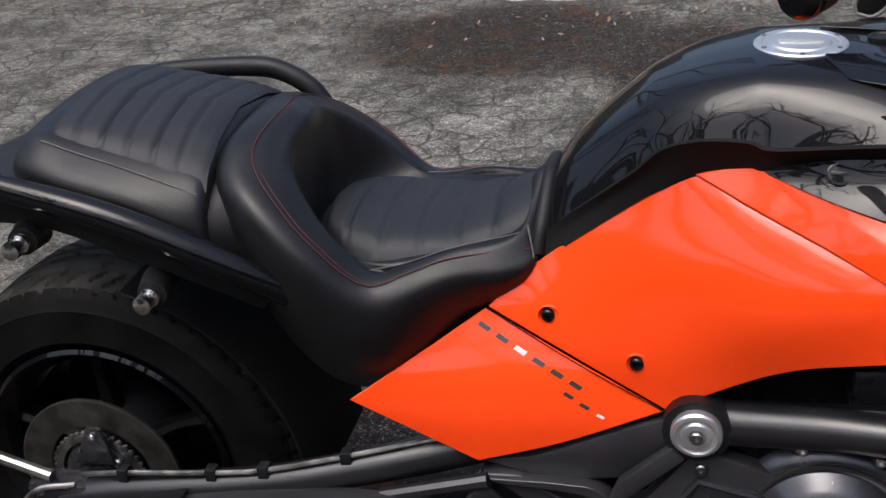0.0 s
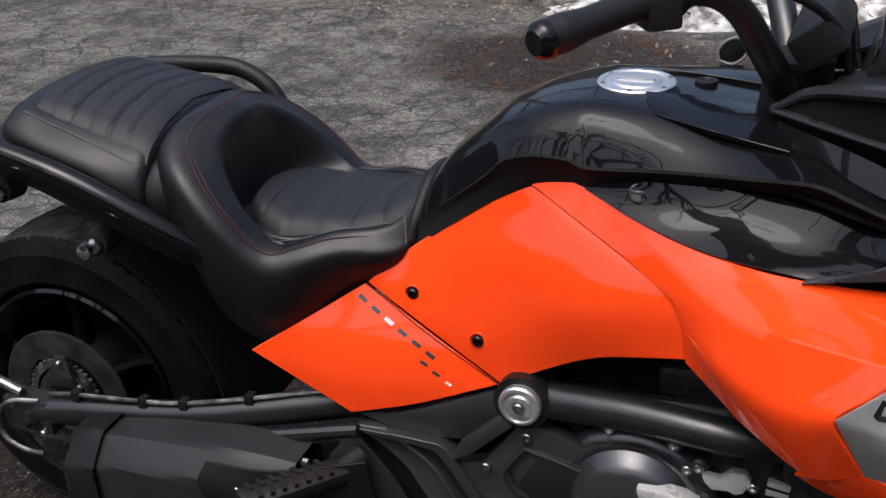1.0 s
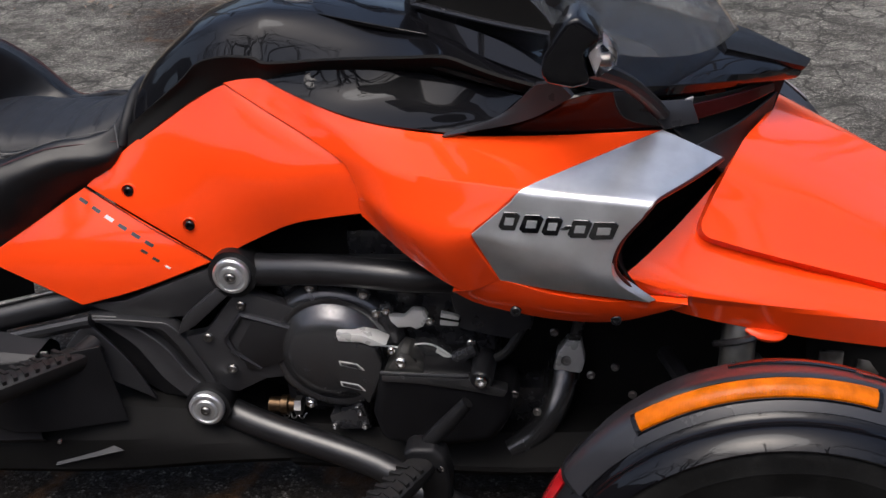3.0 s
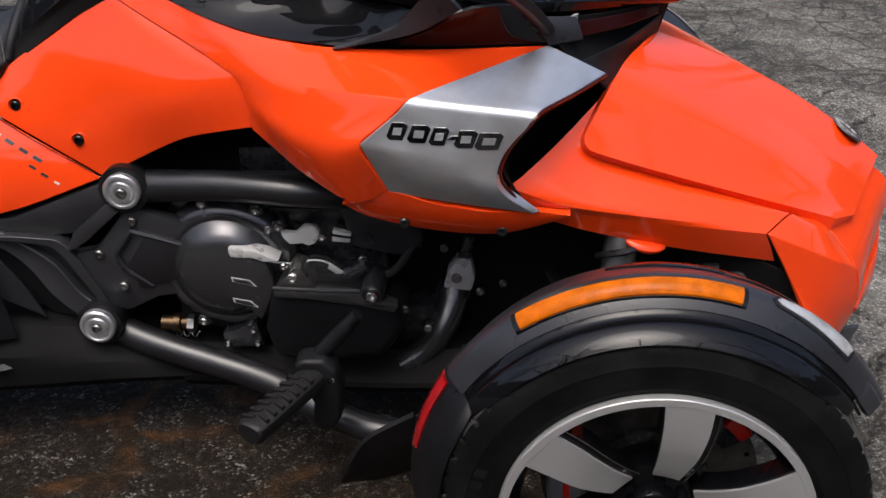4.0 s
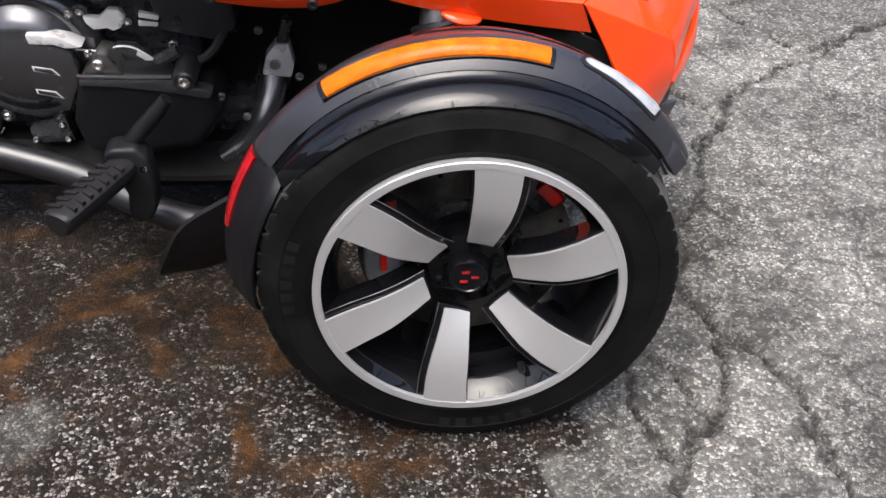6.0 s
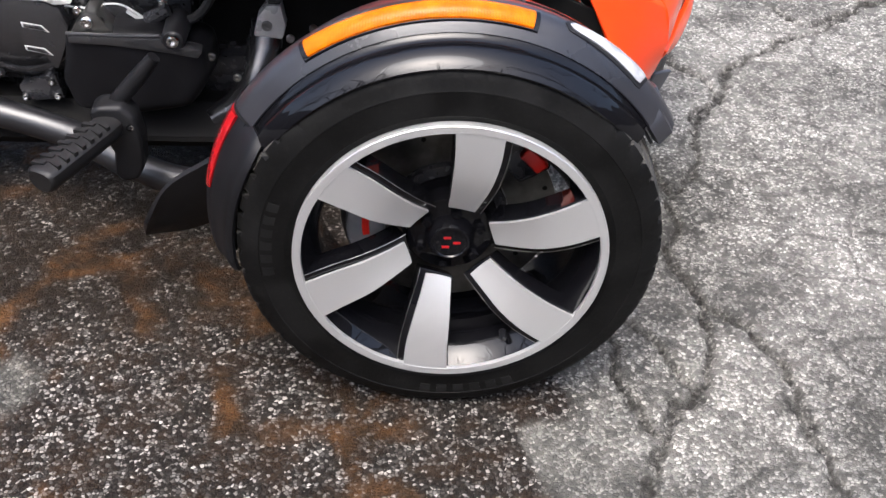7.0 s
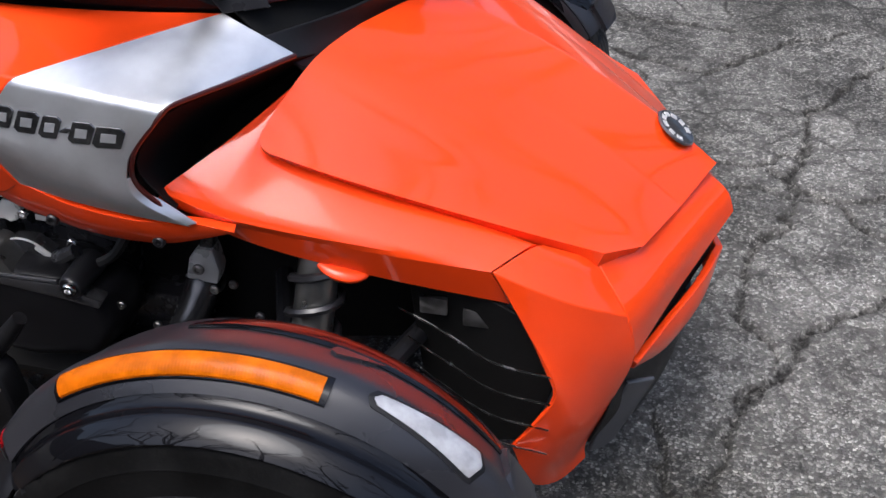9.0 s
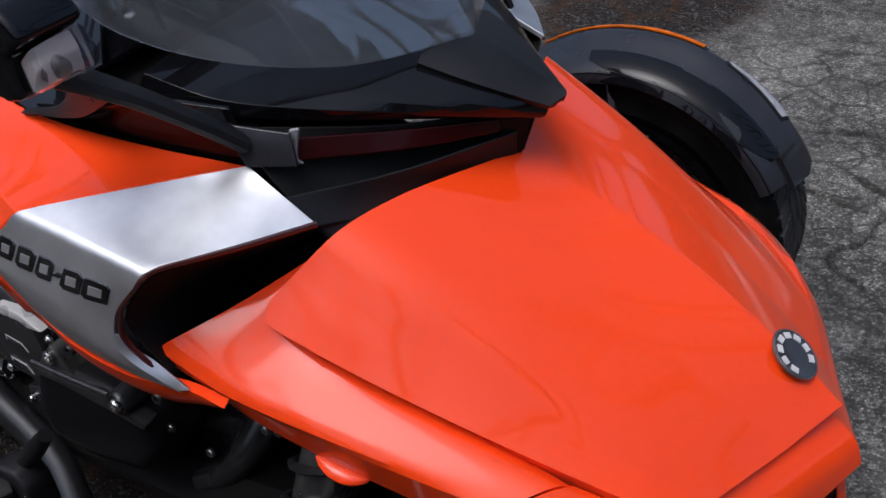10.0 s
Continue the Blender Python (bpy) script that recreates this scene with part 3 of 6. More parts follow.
def leaf_litter():
    rng = random.Random(4)
    v, f = [], []
    for k in range(1500):
        x = rng.gauss(0.4, 1.1) if k < 1100 else rng.uniform(-4, 4)
        y = 4.05 - abs(rng.gauss(0, 0.38)) if k < 1100 else rng.uniform(4.32, 5.2)
        z = 0.012 + (0.05 + 0.06 * rng.random() if (y > 3.45 and -0.5 < x < 3.0) else 0) + (0.05 if y > 4.3 else 0)
        a, s = rng.uniform(0, 6.28), rng.uniform(0.006, 0.019)
        t = Matrix.Translation((x, y, z)) @ Euler((rng.uniform(-.6, .6), rng.uniform(-.6, .6), a)).to_matrix().to_4x4()
        shape = [(-1, 0, 0), (-.4, .38, .12), (.3, .42, .05), (1, 0, .2), (.3, -.42, .1), (-.4, -.38, .15), (0, 0, -.08)]
        i = len(v)
        v += [tuple(t @ Vector((p[0] * s, p[1] * s, p[2] * s))) for p in shape]
        f += [(i + a0, i + b0, i + 6) for a0, b0 in ((0, 1), (1, 2), (2, 3), (3, 4), (4, 5), (5, 0))]
    return arr(v), f


tagged(new("dead_leaves", make_mesh("dead_leaves", leaf_litter(), LEAF, weld=False)), "dry brown leaves scattered along the kerb", "leaves", kind="stuff")


def bare_tree(x, y, height, seed):
    """A leafless tree: a tapered trunk, and forking limbs and twigs as a part of its own."""
    rng = random.Random(seed)
    tree = tagged(new("bare_tree"), "leafless grey-barked tree beside the yard", "tree", group="bare trees round the yard")
    tree.location = (x, y, 0)
    bpy.context.view_layer.update()
    trunk, p, tips = [Vector((x, y, -0.1))], Vector((x, y, -0.1)), []
    for k in range(6):
        p = p + Vector((rng.uniform(-.25, .25), rng.uniform(-.25, .25), height / 6))
        trunk.append(p.copy())
        if k >= 1:
            tips.append((p.copy(), height * 0.018 * (1 - k / 7)))
    part("trunk", tube(trunk, [height * .022, height * .017, height * .012, height * .006], 10), BARK, tree)
    limbs = []

    def fork(a, heading, length, r, level):
        mid = a + heading * length * 0.5 + Vector((rng.uniform(-1, 1), rng.uniform(-1, 1), rng.uniform(-.2, .6))) * length * 0.1
        end = a + heading * length + Vector((rng.uniform(-1, 1), rng.uniform(-1, 1), rng.uniform(0, 1))) * length * 0.18
        limbs.append(tube([a, mid, end], [r, r * 0.45], 5 if level < 2 else 3, 5 if level < 2 else 3))
        if level < 3:
            for q in range(3 if level < 2 else 2):
                u = (0.45 + 0.55 * rng.random())
                d = (heading + Vector((rng.uniform(-.9, .9), rng.uniform(-.9, .9), rng.uniform(-.1, .7)))).normalized()
                fork(a.lerp(end, u), d, length * rng.uniform(.45, .7), r * 0.5, level + 1)

    for a, r in tips:
        for k in range(2):
            ang = rng.uniform(0, 6.28)
            fork(a, Vector((math.cos(ang), math.sin(ang), rng.uniform(.25, .9))).normalized(), height * rng.uniform(.2, .34), r, 0)
    part("limbs", joined(*limbs), BARK, tree)
    return tree


for k, (x, y, h) in enumerate([(-3.5, -7.5, 9), (1.0, -9.5, 11), (4.6, -7.0, 9), (8.5, -4.0, 10), (-7.5, -3.0, 9), (9.0, 3.5, 9), (-4.5, 9.5, 10), (2.0, 11.5, 11), (7.5, 9.5, 10), (-9.0, 5.0, 9)]):
    bare_tree(x, y, h, 20 + k)


def low_sky_belt():
    """An unseen belt of bare woods round the yard, added to darken low reflections."""
    v = []
    for k in range(360):
        a = 2 * math.pi * k / 360
        top = 10.0 - 4.0 * math.sin(a) + 2.2 * noise.noise(Vector((6 * math.cos(a), 6 * math.sin(a), 0))) + 1.2 * noise.noise(Vector((40 * math.cos(a), 40 * math.sin(a), 0)))
        v += [(34 * math.cos(a), 34 * math.sin(a), -0.5), (34.5 * math.cos(a), 34.5 * math.sin(a), top)]
    return arr(v), grid_faces(360, 2, wrap_u=True)


LOW_SKY_BELT = mat("low_sky_belt_brown", (0.030, 0.026, 0.022), 0.95, spec=0.1, grain=0.5, grain_scale=3, vary=0.5, vary_scale=0.6, second=(0.075, 0.068, 0.06))
tagged(new("backdrop", make_mesh("backdrop", thick(low_sky_belt(), 0.4, (0, 0, 0)), LOW_SKY_BELT)), "unseen belt standing in for woods, added to block the low sky", "woods", kind="structure")


# ---------------------------------------------------------------- the three-wheeler
trike = tagged(new("three_wheeled_motorcycle"), "orange and black three-wheeled roadster with black seats, standing on wet asphalt", "motorcycle")
HUB = (1.709, 0.285)


def tyre_geo(radius, width, rim, cx, cz, y_mid, steps=420, slant=1.0, s=-1):
    """A tyre whose tread grooves and shoulder sipes are cut into the mesh."""
    w = width / 2
    prof = [(-w * .80, rim - .004), (-w * .90, rim + .004), (-w * .975, rim + .016), (-w * .99, rim + .0175), (-w * .985, rim + .020), (-w, (rim + radius) / 2), (-w * .985, radius - .034), (-w * .995, radius - .033), (-w * .975, radius - .030), (-w * .93, radius - .019), (-w * .87, radius - .010)]
    inner = [(w * a, radius - .0075 * a * a) for a in np.linspace(-.8, .8, 37)]
    prof = prof + inner + [(-h, r) for h, r in prof[::-1]]
    n = len(prof)
    v = []
    for k in range(steps):
        a = 2 * math.pi * k / steps
        for h, r in prof:
            depth = 0.0
            e = abs(h) / w
            if r > radius - .0135:
                if min(abs(e - .30), abs(e - .02)) < .034:
                    depth = .006
                arc = a * radius + slant * (abs(h) * 0.9 + 0.35 * h)
                if e > .36 and (arc / .032) % 1.0 < .17:
                    depth = .006 if e < .82 else .0015
                if .05 < e < .28 and ((arc * 1.0 + .01) / .064) % 1.0 < .11:
                    depth = .0045
            elif radius - .026 < r and (( a * radius + slant * (abs(h) * 0.9 + 0.35 * h)) / .032) % 1.0 < .2:
                depth = .0016
            rr = r - depth
            v.append((cx + rr * math.cos(a), y_mid + h, cz + rr * math.sin(a)))
    def band(a, b):
        """The strip of the skin between two columns of the profile."""
        k = b - a + 1
        return arr(v).reshape(steps, n, 3)[:, a:b + 1].reshape(-1, 3), grid_faces(steps, k, wrap_u=True)

    side = len(prof) - 37 >> 1
    loop = arr(v).reshape(steps, n, 3)[:, list(range(n - side - 1, n)) + list(range(0, side + 1))]
    walls = loop.reshape(-1, 3), grid_faces(steps, 2 * side + 2, wrap_u=True)
    return walls, band(side, n - side - 1)


def hub_x(s):
    """The left-hand wheel stands a little further back, with the steering at rest."""
    return HUB[0] if s < 0 else HUB[0] - .04


def out(y, s):
    return s * y if s < 0 else y - .045


def polar(r, deg, y, s):
    return (hub_x(s) + r * math.cos(radians(deg)), out(y, s), HUB[1] + r * math.sin(radians(deg)))


def front_wheel(s):
    """A front wheel on the side s (-1: right), with its six-spoke rim; y is counted outwards."""
    def turned(profile, steps=72, ring=True):
        return lathe([(out(h, s), r) for h, r in profile], steps, "y", (hub_x(s), 0, HUB[1]), ring)

    wheel = part("front_wheel", turned([(.58, .186), (.60, .182), (.67, .172), (.700, .174), (.716, .180), (.730, .189), (.7395, .196)] + [(.735, .203), (.70, .196), (.60, .196), (.58, .2)]), BLACK, trike, "black six-spoke alloy front wheel with machined faces")
    walls, tread = tyre_geo(.283, .168, .199, hub_x(s), HUB[1], out(.655, s), s=s)
    tyre = part("tyre", walls, RUBBER, wheel, "black road tyre with worn tread")
    part("tread", tread, TREAD, tyre, "worn grey tread")
    for span, count, height in ((range(160, 190), 6, .015), (range(262, 296), 6, .015)):
        for k in range(count):
            a = span[0] + len(span) * k / count
            letter = arr([polar(r, a + j * .62 * len(span) / count / 3, y, s) for r, y in ((.240 - height / 2, .7388), (.240, .7396), (.240 + height / 2, .7388)) for j in range(4)]), grid_faces(3, 4)
            part("raised_mark", thick(letter, .0014, (0, s, 0)), WALLMARK, tyre)
    part("rim_lip", turned([(.7370, .1952), (.7442, .1954), (.7446, .1960), (.7446, .2056), (.7436, .2066), (.730, .2062)]), MACHINED, wheel, "machined aluminium rim lip", sharp=18)
    part("hub", turned([(.60, .07), (.676, .064), (.687, .057), (.690, .034), (.704, .0285), (.708, .026), (.7085, .0235), (.7065, .022), (.7065, 0)], 40, False), BLACK, wheel)
    for k in range(6):
        t = 60 * k
        outline = [(.198, 90.9 + t, .7442), (.16, 90.7 + t, .742), (.12, 91.5 + t, .736), (.085, 92.5 + t, .722), (.060, 94.5 + t, .708),
                   (.060, 60 + t, .708), (.085, 64.5 + t, .722), (.12, 67.2 + t, .736), (.16, 70.0 + t, .742), (.198, 73.0 + t, .7442)]
        left, right = [polar(r, d, y, s) for r, d, y in outline[:5]], [polar(r, d, y, s) for r, d, y in outline[5:][::-1]]
        face = coons([left[0], polar(.198, 82.0 + t, .7442, s), right[0]], [left[-1], polar(.057, 78 + t, .7065, s), right[-1]], left, right, 7, 12)
        part("spoke_face", thick(face, .004, (0, s, 0)), MACHINED, wheel)
        lb = [polar(r, d + 1.2 / (r / .1), y - .0045, s) for r, d, y in outline[:5]]
        rb = [polar(r, d - 5.5 / (r / .1), y - .0055, s) for r, d, y in outline[5:][::-1]]
        body = coons([lb[0], polar(.194, 82.7 + t, .739, s), rb[0]], [lb[-1], polar(.055, 78 + t, .7025, s), rb[-1]], lb, rb, 7, 12)
        part("spoke", thick(body, .034, (0, s, 0)), BLACK, wheel, bevel=.0016)
        part("spoke_edge", tube([polar(r, d - 5.6 / (r / .1), y - .0052, s) for r, d, y in outline[5:]][::-1], .0005, 5, 16), DULL, wheel)
        part("lug_nut", lathe([(s * .69, .0078), (s * .699, .0078), (s * .702, .006), (s * .702, .0045), (s * .697, .0045), (s * .697, 0)], 6, "y", (polar(.0415, 80 + t, .7, s)[0], out(.7, s) - s * .7, polar(.0415, 80 + t, .7, s)[2])), BLACK, wheel)
        bar = prism([(-.005, -.0018), (.005, -.0018), (.005, .0018), (-.005, .0018)], 0, s * .001)
        if k % 2 == 0:
            part("cap_mark", moved(bar, Matrix.Translation((hub_x(s) + .009 * math.cos(k), out(.7068, s), HUB[1] + .009 * math.sin(k)))), RED, wheel)
    bolt(wheel, *polar(.172, -62, .712, s), .005, SATIN, "valve_stem", .018, s, False)
    # brake
    disc = part("brake_disc", turned([(.63, .075), (.63, .148), (.636, .148), (.636, .075)], 60), DARKSTEEL, trike, "drilled steel brake disc")
    for k in range(20):
        bolt(disc, *polar(.122 + .014 * (k % 2), 18 * k, .6365, s), .0035, DARK, "drilled_hole", .0006, s, False)
    part("disc_carrier", turned([(.62, .03), (.62, .085), (.645, .08), (.65, .05), (.65, .03)], 40), CASE, trike)
    def arc_block(r0, r1, a0, a1, y0, y1):
        """A block bent along the disc's rim."""
        v = []
        for a in np.linspace(a0, a1, 9):
            v += [polar(r0, a, y0, s), polar(r1, a, y0, s), polar(r1, a, y1, s), polar(r0, a, y1, s)]
        return arr(v), grid_faces(9, 4, wrap_v=True) + [(0, 1, 2, 3), (35, 34, 33, 32)]

    cal = part("brake_caliper", arc_block(.108, .158, 32, 64, .615, .652), CASE, trike, "red-faced brake caliper", .006)
    part("caliper_face", arc_block(.138, .159, 36, 51, .650, .664), REDPAINT, cal, "red painted face", .004)
    rear_cal = part("brake_caliper", arc_block(.088, .140, 164, 196, .615, .668), mat("grey_caliper_paint", (.17, .17, .175), .4, vary=.2, vary_scale=30), trike, "grey brake caliper with a red mark", .010)
    part("caliper_face", arc_block(.108, .118, 172, 189, .664, .6705), REDPAINT, rear_cal, "narrow red mark", .002)


for s in (-1, 1):
    front_wheel(s)


def fender(s):
    """A front mudguard in two tiers round its wheel, with its lamps; y is counted outwards, r from the hub."""
    def ring(profile, a0, a1, steps, shrink=0.0, taper=0.0):
        v = []
        for k, a in enumerate(np.linspace(a0, a1, steps)):
            u = k / (steps - 1)
            e = (1 - shrink * (abs(2 * u - 1) ** 6)) * (1 - taper * u)
            for y, r in profile:
                y2 = profile[0][0] + (y - profile[0][0]) * e
                v.append(polar(r, a, y2, s))
        return arr(v), grid_faces(steps, len(profile))

    top = curve([(.553, .272), (.557, .288), (.575, .300), (.61, .3135), (.638, .3245), (.652, .3270), (.666, .3235), (.680, .3105), (.688, .301)], 24)
    upper = part("front_mudguard", thick(ring(top, 30, 147.5, 60), .006, (0, 0, 1)), GREY, trike, "matt dark grey front mudguard")
    low = np.vstack([curve([(.680, .309), (.685, .3010), (.692, .2945), (.700, .2925), (.708, .2935)], 12), curve([(.7088, .2936), (.716, .2905), (.724, .2855), (.7310, .2790), (.733, .2755), (.729, .273)], 12)])
    part("gloss_skirt", thick(ring(low, 36, 150, 50, .40), .005, (0, s, 0)), BLACK, upper, "gloss black lower skirt")
    part("inner_skirt", thick(ring(curve([(.600, .3112), (.596, .3115), (.586, .3078), (.572, .3015), (.559, .2920), (.549, .276)], 14), 38, 104, 44, .25), .004, (0, -s, 0)), BLACK, upper, "gloss black inner skirt")
    part("inner_liner", thick(ring([(.556, .289), (.68, .293)], 30, 188, 40), .004, (0, 0, 1)), MATTE, upper)
    lens = curve([(.6550, .3252), (.6635, .3250), (.6710, .3208), (.6760, .3145), (.6755, .3105)], 10)
    part("side_lamp_frame", thick(ring([(.6545, .3272), (.6640, .3272), (.6745, .3222), (.6805, .3140), (.679, .308)], 73.0, 126.4, 30), .006, (0, s, 0)), BLACK, upper)
    part("side_lamp", thick(ring([(y + .0042, r + .0040) for y, r in lens], 74.2, 125.0, 40), .006, (0, s, 0)), AMBER, upper, "long amber side lamp")
    def shoulder(a0, a1, in0, in1, out0, out1, lift, steps=24, across=9):
        """A strip between two distances outwards on the mudguard's shoulder, with blunt rounded ends."""
        v = []
        for u in np.linspace(0, 1, steps):
            blunt = max(0.02, 1 - abs(2 * u - 1) ** 24) ** .5
            lo, hi = in0 + (in1 - in0) * u, out0 + (out1 - out0) * u
            for w in np.linspace(-1, 1, across):
                y = (lo + hi) / 2 + (hi - lo) / 2 * blunt * w
                v.append(polar(np.interp(y, top[:, 0], top[:, 1]) + lift, a0 + (a1 - a0) * u, y + lift * .4, s))
        return arr(v), grid_faces(steps, across)

    part("skirt_ridge", thick(shoulder(49, 76, .547, .593, .563, .614, .0035), .004, (0, -s, .5)), GREY, upper, "raised grey ridge")
    part("position_lamp_frame", thick(shoulder(43.5, 67.0, .636, .648, .676, .667, .0016), .004, (0, s, .5)), MATTE, upper)
    part("position_lamp", thick(shoulder(44.5, 66.0, .640, .652, .673, .664, .0032), .004, (0, s, .5)), WHITE, upper, "clear white position lamp")
    part("front_tip", thick(ring([(.59, .314), (.645, .3275), (.675, .320), (.69, .300)], 28, 38, 8, .3), .008, (0, 0, 1)), GREY, upper)
    part("rear_reflector", thick(ring([(.636, .3255), (.650, .3290), (.664, .3275), (.672, .322)], 149, 170, 14, .1), .005, (0, 0, 1)), RED, upper, "red reflector strip")
    rear_skin = np.vstack([top[:17], curve([(.672, .3190), (.69, .308), (.722, .293), (.728, .284)], 9)])
    # the grey shell goes on here in near-black, shade put into the colour
    part("rear_skirt_shaded", thick(ring(rear_skin, 147.0, 191, 28, .12), .006, (0, 0, 1)), SHIELD_AND_SHADE, upper, "rear end of the mudguard, coloured black for its shaded side")
    part("mudguard_seam", tube([polar(.305, 147.5, .575, s), polar(.3275, 147.5, .65, s), polar(.322, 147.5, .675, s), polar(.306, 147.5, .687, s)], .0012, 6), DARK, upper)
    part("mudguard_stay", tube([polar(.30, 100, .60, s), (hub_x(s), out(.55, s), .42), (hub_x(s), out(.56, s), .33)], .012, 8), SATIN, upper)


for s in (-1, 1):
    fender(s)


# painted panels: right-hand edges in metres; the left-hand side is their mirror image
TAIL, SEAM_T, SEAM_B, TAIL_B = (.419, -.201, .506), (.601, -.140, .618), (.828, -.192, .506), (.588, -.205, .422)
PEAK, PEAK_F = (.838, -.122, .79), (.936, -.131, .810)
CREASE = [(.862, -.124, .797), (.925, -.154, .769), (1.012, -.202, .737), (1.086, -.250, .708), (1.100, -.259, .672), (1.106, -.262, .628)]
RIDGE_L = (1.364, -.403, .738)
SILV_L, SILV_BL, SILV_TIP = (1.295, -.412, .672), (1.332, -.388, .588), (1.549, -.388, .561)
TAIL_CREASE = [(1.4895, -.4165, .632), (1.4925, -.4165, .613), (1.508, -.4105, .592), (1.543, -.395, .562)]
SILV_TE, SILV_T = (1.559, -.258, .771), (1.645, -.266, .732)
LIP = (1.597, -.388, .556)


def both(name, geo, material, label="", t=.006, out=(0, -1, 0), bevel=.0025, parent=None):
    """The same panel on either side of the vehicle."""
    made = []
    for side, g, o in ((-1, geo, out), (1, mirrored(geo), (out[0], -out[1], out[2]))):
        made.append(part(name, thick(g, t, o), material, parent or trike, label, bevel))
    return made


tail_skin = coons([TAIL, SEAM_T], [TAIL_B, (.70, -.200, .455), SEAM_B], [TAIL, TAIL_B], [SEAM_T, (.715, -.168, .562), SEAM_B], 22, 14, .008)
tail_panel = both("rear_side_panel", tail_skin, ORANGE, "glossy orange rear side panel")
side_top = [(.603, -.139, .619), (.666, -.118, .672), (.752, -.117, .732), PEAK, CREASE[0]]
side_bot = [(.830, -.191, .507), (.925, -.205, .560), (.985, -.225, .592), (1.045, -.245, .612), CREASE[-1]]
side_skin = coons(side_top, side_bot, [(.603, -.139, .619), (.717, -.167, .563), (.830, -.191, .507)], [(p[0] - .0005, p[1] + .007, p[2]) for p in CREASE], 24, 20, .012)
side_panel = both("side_panel", side_skin, ORANGE, "glossy orange side panel")
up = coons([CREASE[0], PEAK_F, (1.035, -.184, .780), (1.13, -.228, .767), (1.246, -.263, .764), (1.40, -.268, .766), SILV_TE], [CREASE[3], (1.17, -.31, .722), (1.27, -.36, .731), RIDGE_L], CREASE[:4], [SILV_TE, (1.47, -.325, .757), RIDGE_L], 30, 12, 0.0)
down = coons([CREASE[3], (1.17, -.31, .722), (1.27, -.36, .731), RIDGE_L], [CREASE[5], (1.145, -.285, .605), (1.20, -.325, .580), (1.275, -.362, .555), SILV_BL], CREASE[3:], [RIDGE_L, (1.33, -.408, .705), SILV_L, (1.312, -.402, .628), SILV_BL], 30, 14, .006)
both("tank_shroud", joined(up, down), ORANGE, "glossy orange shroud with a folded ridge", .012)
lip = both("shroud_lip", coons([(1.275, -.363, .556), SILV_BL, (1.40, -.402, .577), (1.48, -.405, .568), SILV_TIP, LIP], [(1.255, -.345, .545), (1.30, -.348, .525), (1.40, -.368, .516), (1.49, -.375, .517), (1.55, -.375, .532), LIP], [(1.275, -.363, .556), (1.255, -.345, .545)], [LIP, (1.598, -.387, .555)], 28, 8, .004), ORANGE, "orange lower lip of the shroud", .012)
upper_face = coons([SILV_TE, SILV_T], [(1.384, -.388, .7425), (1.552, -.396, .7265)], [SILV_TE, (1.47, -.325, .757), (1.384, -.388, .7425)], [SILV_T, (1.60, -.335, .730), (1.552, -.396, .7265)], 20, 14, .004)
fold = coons([(1.384, -.388, .7425), (1.552, -.396, .7265)], [(1.350, -.4095, .720), (1.530, -.4145, .703)], [(1.384, -.388, .7425), (1.364, -.404, .7365), (1.350, -.4095, .720)], [(1.552, -.396, .7265), (1.541, -.410, .7200), (1.530, -.4145, .703)], 20, 9)
lower_face = coons([(1.350, -.4095, .720), (1.530, -.4145, .703)], [SILV_BL, (1.41, -.404, .583), (1.49, -.406, .574), TAIL_CREASE[-1]], [(1.350, -.4095, .720), SILV_L, SILV_BL], [(1.530, -.4145, .703), (1.500, -.416, .665)] + TAIL_CREASE, 20, 22, .003, "l")
tail_edge = coons(TAIL_CREASE, [(1.4925, -.4115, .632), (1.500, -.4055, .612), (1.518, -.395, .594), (1.554, -.389, .563)], [TAIL_CREASE[0], (1.4925, -.4115, .632)], [TAIL_CREASE[-1], (1.554, -.389, .563)], 18, 4)
silver = both("silver_side_cover", joined(upper_face, fold, lower_face, tail_edge), SILVER, "satin silver side cover", .007, bevel=.002)
for cover, side in zip(silver, (-1, 1)):
    # the maker's lettering as plain dark bars along the flank
    for x, w, h in ((1.3495, .023, .025), (1.380, .026, .025), (1.4085, .022, .025), (1.428, .010, .006), (1.446, .026, .025), (1.478, .033, .025)):
        zc = .696 - .085 * (x - 1.338)
        c = min(w, h) * .2
        shape = [(x - w / 2 - .004 + c, zc - h / 2), (x + w / 2 - .004, zc - h / 2), (x + w / 2 + .004, zc + h / 2 - c), (x + w / 2 + .004 - c, zc + h / 2), (x - w / 2 + .004, zc + h / 2), (x - w / 2 - .004, zc - h / 2 + c)]
        mark = part("raised_mark", on_skin(lower_face, shape, .0018, side), RAISED, cover, "dark raised bar", .0008)
        if h > .02:
            slot = [(x + p * w * .27 + q * .0012, zc + q * h * .20) for p, q in ((-1, -1), (1, -1), (1, 1), (-1, 1))]
            part("mark_slot", on_skin(lower_face, slot, .0024, side), SILVER, mark)
both("cover_edge", tube([(1.645, -.264, .728), (1.60, -.333, .726), (1.552, -.394, .7225), (1.541, -.4075, .716), (1.530, -.411, .703), (1.502, -.4125, .665), (1.494, -.4085, .625), (1.516, -.3985, .588)], .0024, 8, 60), mat("dark_red_edge", (.05, .008, .006), .3, coat=.5), "dark red edge round the intake", .001, bevel=0)
